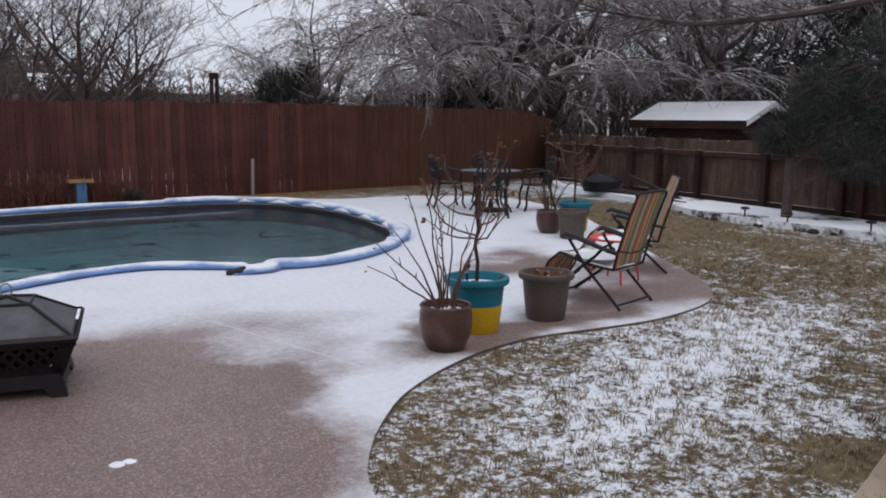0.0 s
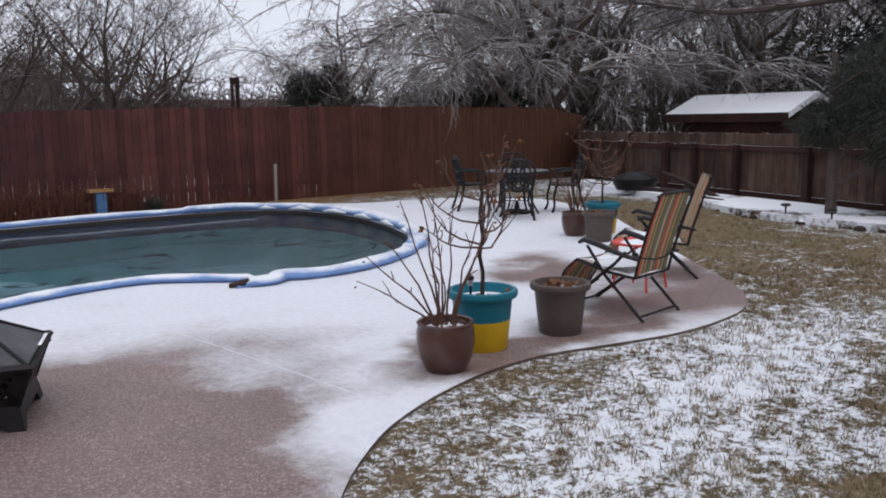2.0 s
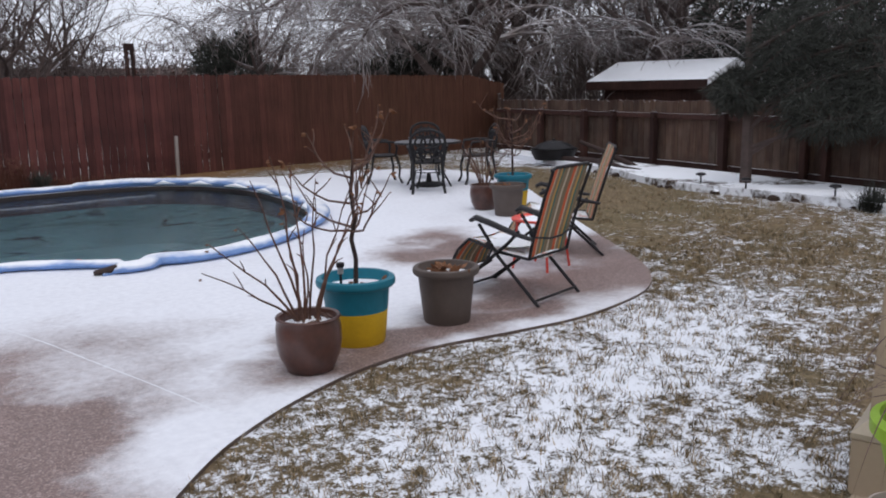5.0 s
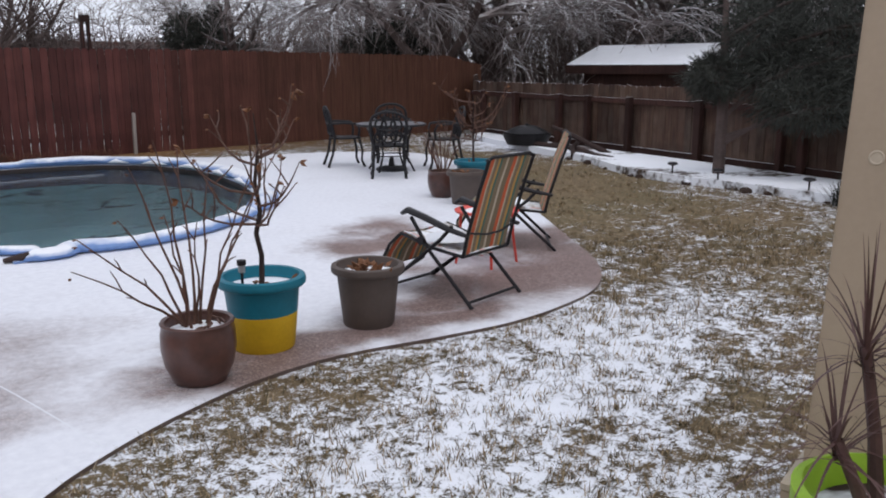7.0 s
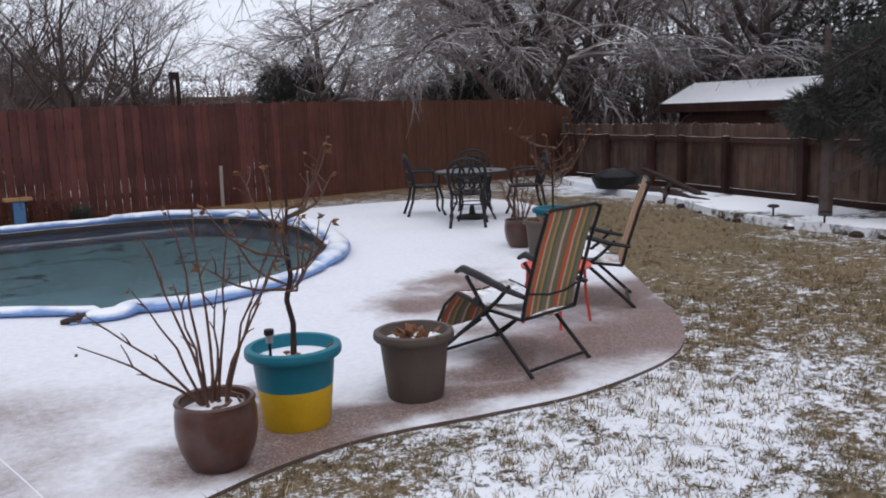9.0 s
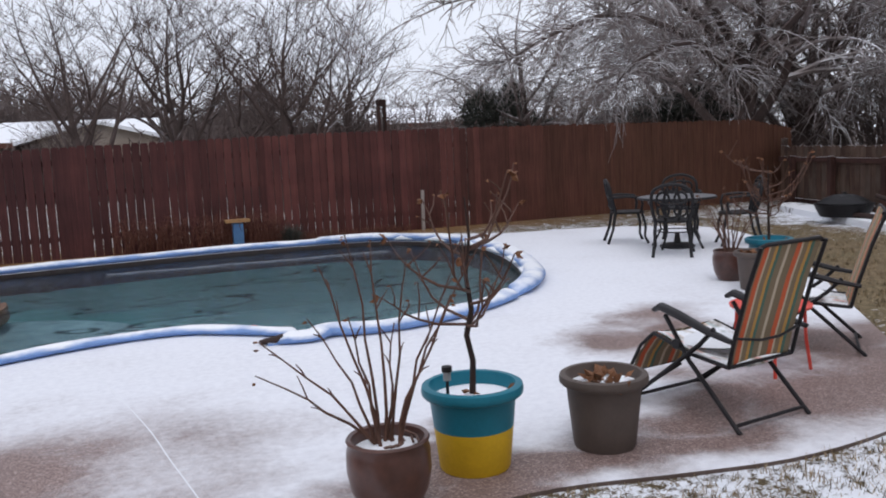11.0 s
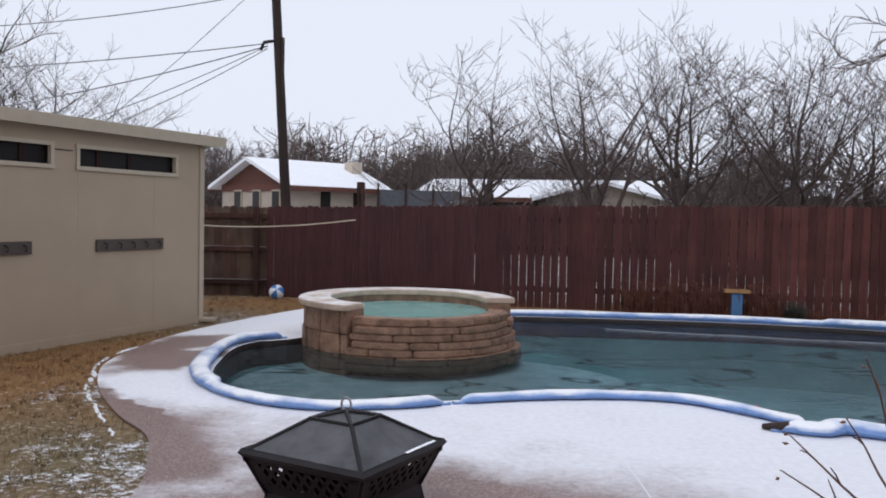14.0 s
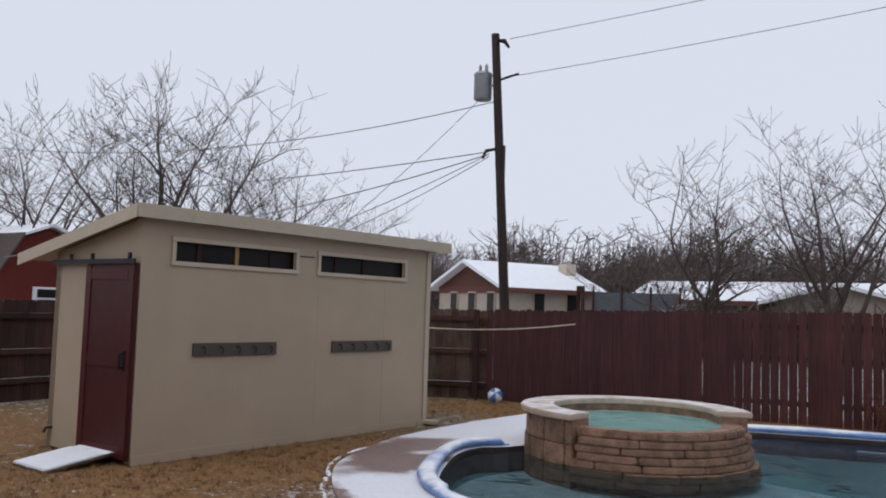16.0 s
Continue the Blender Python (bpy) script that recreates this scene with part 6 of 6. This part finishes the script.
conifer(12.15, 14.05, "dark green juniper tree with drooping foliage by the fence", [(0.2, -0.35, 1.95, 0.6, 0.6, 0.55), (-0.1, 0.1, 1.4, 0.45, 0.4, 0.35), (0.3, -0.7, 1.45, 0.8, 0.8, 0.5), (0.6, -1.5, 1.7, 0.9, 1.05, 0.8), (0.5, -1.2, 2.5, 0.85, 0.9, 0.75), (1.0, -2.4, 2.2, 0.9, 0.9, 0.9), (0.3, -1.0, 1.05, 0.75, 0.85, 0.4), (0.5, -2.0, 1.2, 0.8, 0.9, 0.5)], 2.4, 31, 3000, 0.15, 0.0048)
conifer(12.6, 30.0, "dark evergreen bush behind the red fence", [(0, 0, 1.7, 1.3, 1.2, 1.2), (1.2, 0.5, 1.5, 1.1, 1.1, 1.1), (-0.4, 0, 2.5, 0.6, 0.6, 0.6), (0.5, 0, 2.7, 0.4, 0.5, 0.5)], 3.0, 32, 2200, 0.24, 0.009)
conifer(16.2, 27.6, "dark evergreen behind the fence corner", [(0, 0, 1.4, 1.3, 1.2, 1.2), (1.0, -0.6, 1.8, 1.3, 1.2, 1.3)], 2.4, 33, 3500, 0.3, 0.014)
conifer(16.6, 11.0, "dark juniper thicket behind the weathered fence", [(0, 0, 2.0, 1.3, 1.8, 1.4), (0.6, -2.2, 2.2, 1.3, 1.8, 1.6), (0.8, 1.6, 2.6, 1.2, 1.3, 1.2), (-0.2, -4.0, 2.2, 1.2, 1.8, 1.6)], 2.6, 34, 2600, 0.26, 0.013)
conifer(20.5, 16.5, "tall dark evergreen in the thicket", [(0, 0, 2.6, 1.8, 2.0, 2.2), (0.6, 2.6, 2.4, 1.6, 1.8, 2.0), (0.2, -3.0, 3.0, 1.8, 2.0, 2.2), (0.4, 0.4, 4.6, 1.5, 1.6, 1.4)], 4.0, 35, 2600, 0.36, 0.018)


def brush(name, label, strips, count, seed, mat, r=0.012):
    """Far thickets: leaning stems with forked twigs. Each strip: x0, y0, x1, y1, depth, height."""
    rng, g = random.Random(seed), Geo()
    for x0, y0, x1, y1, depth, h in strips:
        for _ in range(count):
            t = rng.random()
            x, y = x0 + (x1 - x0) * t + rng.uniform(-1, 1) * depth, y0 + (y1 - y0) * t + rng.uniform(-1, 1) * depth
            hh = h * rng.uniform(0.4, 1.0) * (0.72 + 0.5 * noise.noise(Vector((x * 0.22, y * 0.22, seed))))
            p = Vector((x, y, 0))
            d = Vector((rng.gauss(0, 0.22), rng.gauss(0, 0.22), 1)).normalized()
            q = p + d * hh
            g.tube([p, q], [r * 2.2, r * 0.6], 3)
            for _k in range(7):
                s = p.lerp(q, rng.uniform(0.3, 1.0))
                e = s + Vector((rng.gauss(0, 0.5), rng.gauss(0, 0.5), rng.uniform(0.1, 0.8))) * hh * 0.22
                g.tube([s, e], [r * 0.9, r * 0.45], 3)
                for _m in range(2):
                    s2 = s.lerp(e, rng.uniform(0.4, 1))
                    e2 = s2 + Vector((rng.gauss(0, 0.5), rng.gauss(0, 0.5), rng.uniform(-0.1, 0.7))) * hh * 0.12
                    g.tube([s2, e2], [r * 0.6, r * 0.35], 3)
    return tagged(part(name, g, mat), label, "brush", "", "stuff")


brush("far_thicket", "grey bare brush and far woods behind the houses", [(-45, 62, -14, 61, 4.0, 8.0), (-14, 61, 12, 60, 4.0, 7.0), (12, 60, 40, 58, 4.0, 6.0), (-22, 60, -2, 59, 3.0, 8.5), (-10, 58, 14, 57, 3.0, 7.0), (6, 42, 34, 40, 4.0, 3.6), (-8, 44, 6, 43, 1.0, 2.9)], 1000, 41, M_FAR, 0.032)
brush("near_thicket", "dense bare thicket behind the fences", [(10.0, 28.5, 19.0, 27.0, 1.8, 2.5), (22, 25, 25, 8, 2.0, 4.0), (17, 13, 14, 3, 1.0, 4.6), (5.5, 34.5, 12, 33.5, 1.5, 3.4), (24, 30, 30, 6, 3.0, 6.5), (23, 29, 26, 8, 2.5, 6.0)], 480, 42, M_FAR, 0.014)
brush("fence_weeds", "dry rusty weeds along the foot of the fence", [(2.6, 22.85, 5.2, 22.85, 0.13, 0.8), (4.8, 22.8, 7.4, 22.85, 0.13, 0.25), (-2.0, 22.9, 1.0, 22.9, 0.1, 0.14)], 330, 43, M_VINE, 0.0035)

# ---- grass blades that stand out of the snow ----


def inside(px, py, loop):
    res = np.zeros(len(px), bool)
    n = len(loop)
    for i in range(n):
        x0, y0 = loop[i][0], loop[i][1]
        x1, y1 = loop[(i + 1) % n][0], loop[(i + 1) % n][1]
        if y0 == y1:
            continue
        c = ((y0 > py) != (y1 > py)) & (px < (x1 - x0) * (py - y0) / (y1 - y0) + x0)
        res ^= c
    return res


def grass():
    rs = np.random.RandomState(7)
    fields = [(1.6, 8.4, 9.5, 12.6, 62000, 0.038), (5.5, 11.0, 12.5, 21.5, 42000, 0.045), (-5.6, 12.4, -0.3, 16.5, 26000, 0.042), (-5.0, 16.0, -2.0, 23.0, 14000, 0.045)]
    V = []
    for x0, y0, x1, y1, n, h in fields:
        x, y = rs.uniform(x0, x1, n), rs.uniform(y0, y1, n)
        # blades gather in tufts of uneven size
        tufts = n // 9
        own = rs.randint(0, tufts, n)
        own = np.where(rs.uniform(0, 1, n) < 0.5, (own ** 1.0 * rs.uniform(0, 1, n)).astype(int), own)
        x, y = x[own] + rs.normal(0, 0.02, n), y[own] + rs.normal(0, 0.02, n)
        ok = ~inside(x, y, [(p[0], p[1]) for p in offset_loop(DECK, 0.01)])
        x, y = x[ok], y[ok]
        m = len(x)
        a, lean, hh, w = rs.uniform(0, math.tau, m), rs.uniform(0.2, 1.3, m), h * rs.uniform(0.35, 1.35, m), rs.uniform(0.0018, 0.0036, m)
        bx, by = -np.sin(a) * w, np.cos(a) * w
        dx, dy = np.cos(a) * hh * lean, np.sin(a) * hh * lean
        z = np.full(m, -0.022)
        V.append(np.stack([np.stack([x - bx, y - by, z], 1), np.stack([x + bx, y + by, z], 1), np.stack([x + dx, y + dy, z + hh], 1)], 1))
    V = np.concatenate(V).reshape(-1, 3)
    me = bpy.data.meshes.new("grass")
    n = len(V) // 3
    me.vertices.add(len(V))
    me.vertices.foreach_set("co", V.ravel())
    me.loops.add(3 * n)
    me.loops.foreach_set("vertex_index", np.arange(3 * n))
    me.polygons.add(n)
    me.polygons.foreach_set("loop_start", np.arange(0, 3 * n, 3))
    me.update()
    m, nn, l, b = material("dry_grass_blades", 0.8, 0, 0.2)
    isl = nn.new("ShaderNodeNewGeometry").outputs["Random Per Island"]
    col = ramp(nn, l, isl, (0.0, (0.05, 0.045, 0.024)), (0.3, (0.13, 0.1, 0.058)), (0.6, (0.25, 0.175, 0.1)), (0.9, (0.4, 0.3, 0.18)), (1.0, (0.52, 0.42, 0.28)))
    col = mix(nn, l, calc(nn, l, "MULTIPLY", spots(nn, l, RUSTY), 1.6, True), col, ramp(nn, l, isl, (0.0, (0.06, 0.03, 0.014)), (1.0, (0.36, 0.21, 0.1))))
    l.new(col, b.inputs["Base Color"])
    me.materials.append(m)
    tagged(new("grass", me), "short dry winter grass blades standing out of the snow", "grass", "", "stuff")


grass()

# ---- small marks on the deck ----
jt = Geo()
jp = [(2.2, 15.6), (2.45, 14.5), (2.66, 13.46), (2.75, 12.84), (2.86, 12.1), (2.95, 11.35)]
jl = smooth_loop([(x, y, 0.001) for x, y in jp], 6, False)
tagged(part("joint", jt.tube(jl, 0.004, 6, False, 0.15), M_SNOW), "control joint in the concrete filled with snow", "joint", "", "structure")
for x, y, a, b, r in ((1.2, 11.19, 0.034, 0.04, 0), (1.255, 11.19, 0.028, 0.034, 30)):
    g = Geo().lathe([(0.0, 0.006), (a * 0.7, 0.006), (a, 0.001)], 14)
    g.v = [(vx * (1 + 0.25 * math.sin(7 * vy / a + r)), vy * b / a, vz) for vx, vy, vz in g.v]
    o = tagged(part("snow_patch", g, M_SNOW), "small leftover patch of snow on bare concrete", "snow", "snow patches")
    o.matrix_basis = pose(x, y, 0.001, 0, 0, r)

# ---- snow left along the deck's lawn edge, the ice line in the pool, a cap on the coping ----
rs_ = random.Random(77)
g = Geo()
ridge = smooth_loop([(-2.62, 17.5, -0.015), (-2.72, 16.95, -0.015), (-2.5, 16.1, -0.015), (-2.2, 15.6, -0.015), (-1.9, 15.05, -0.015), (-1.2, 14.2, -0.015), (-0.7, 13.6, -0.015)], 14, False)
i = 0
while i < len(ridge) - 6:
    k = rs_.randint(4, 11)
    seg = [p + Vector((rs_.uniform(-0.03, 0.01) - 0.03, rs_.uniform(-0.02, 0.02) - 0.02, 0)) for p in ridge[i:i + k]]
    if len(seg) > 2:
        wide = rs_.uniform(0.012, 0.034)
        g.tube(seg, [wide * (0.25 + rs_.uniform(0.5, 1.0) * math.sin(math.pi * (j + 0.5) / len(seg))) for j in range(len(seg))], 8, False, 0.5)
    i += k + rs_.choice((-1, 0, 0, 2, 4))
tagged(part("snow_ridge", g, M_SNOW, smooth=True), "broken ridge of snow along the edge of the deck", "snow", "", "stuff")
ice = [Vector((2.4 + 0.4 * k, 20.93 - 0.03 * k + 0.1 * (k / 11) ** 2 + 0.03 * math.sin(k * 1.7), -0.055)) for k in range(11)]
tagged(part("ice_line", Geo().tube(smooth_loop([tuple(p) for p in ice], 4, False), 0.009, 6, False, 0.3), M_FROST, smooth=True), "pale line of ice across the far side of the pool", "ice")
cap = thing("drain_cap", pose(3.6, 15.6, 0.05), "small faded red cap on the blue tube", "cap")
part("disc", Geo().lathe([(0.0, 0.0), (0.03, 0.0), (0.032, 0.01), (0.027, 0.022), (0.0, 0.024)], 18), M_CORAL, cap, smooth=True)
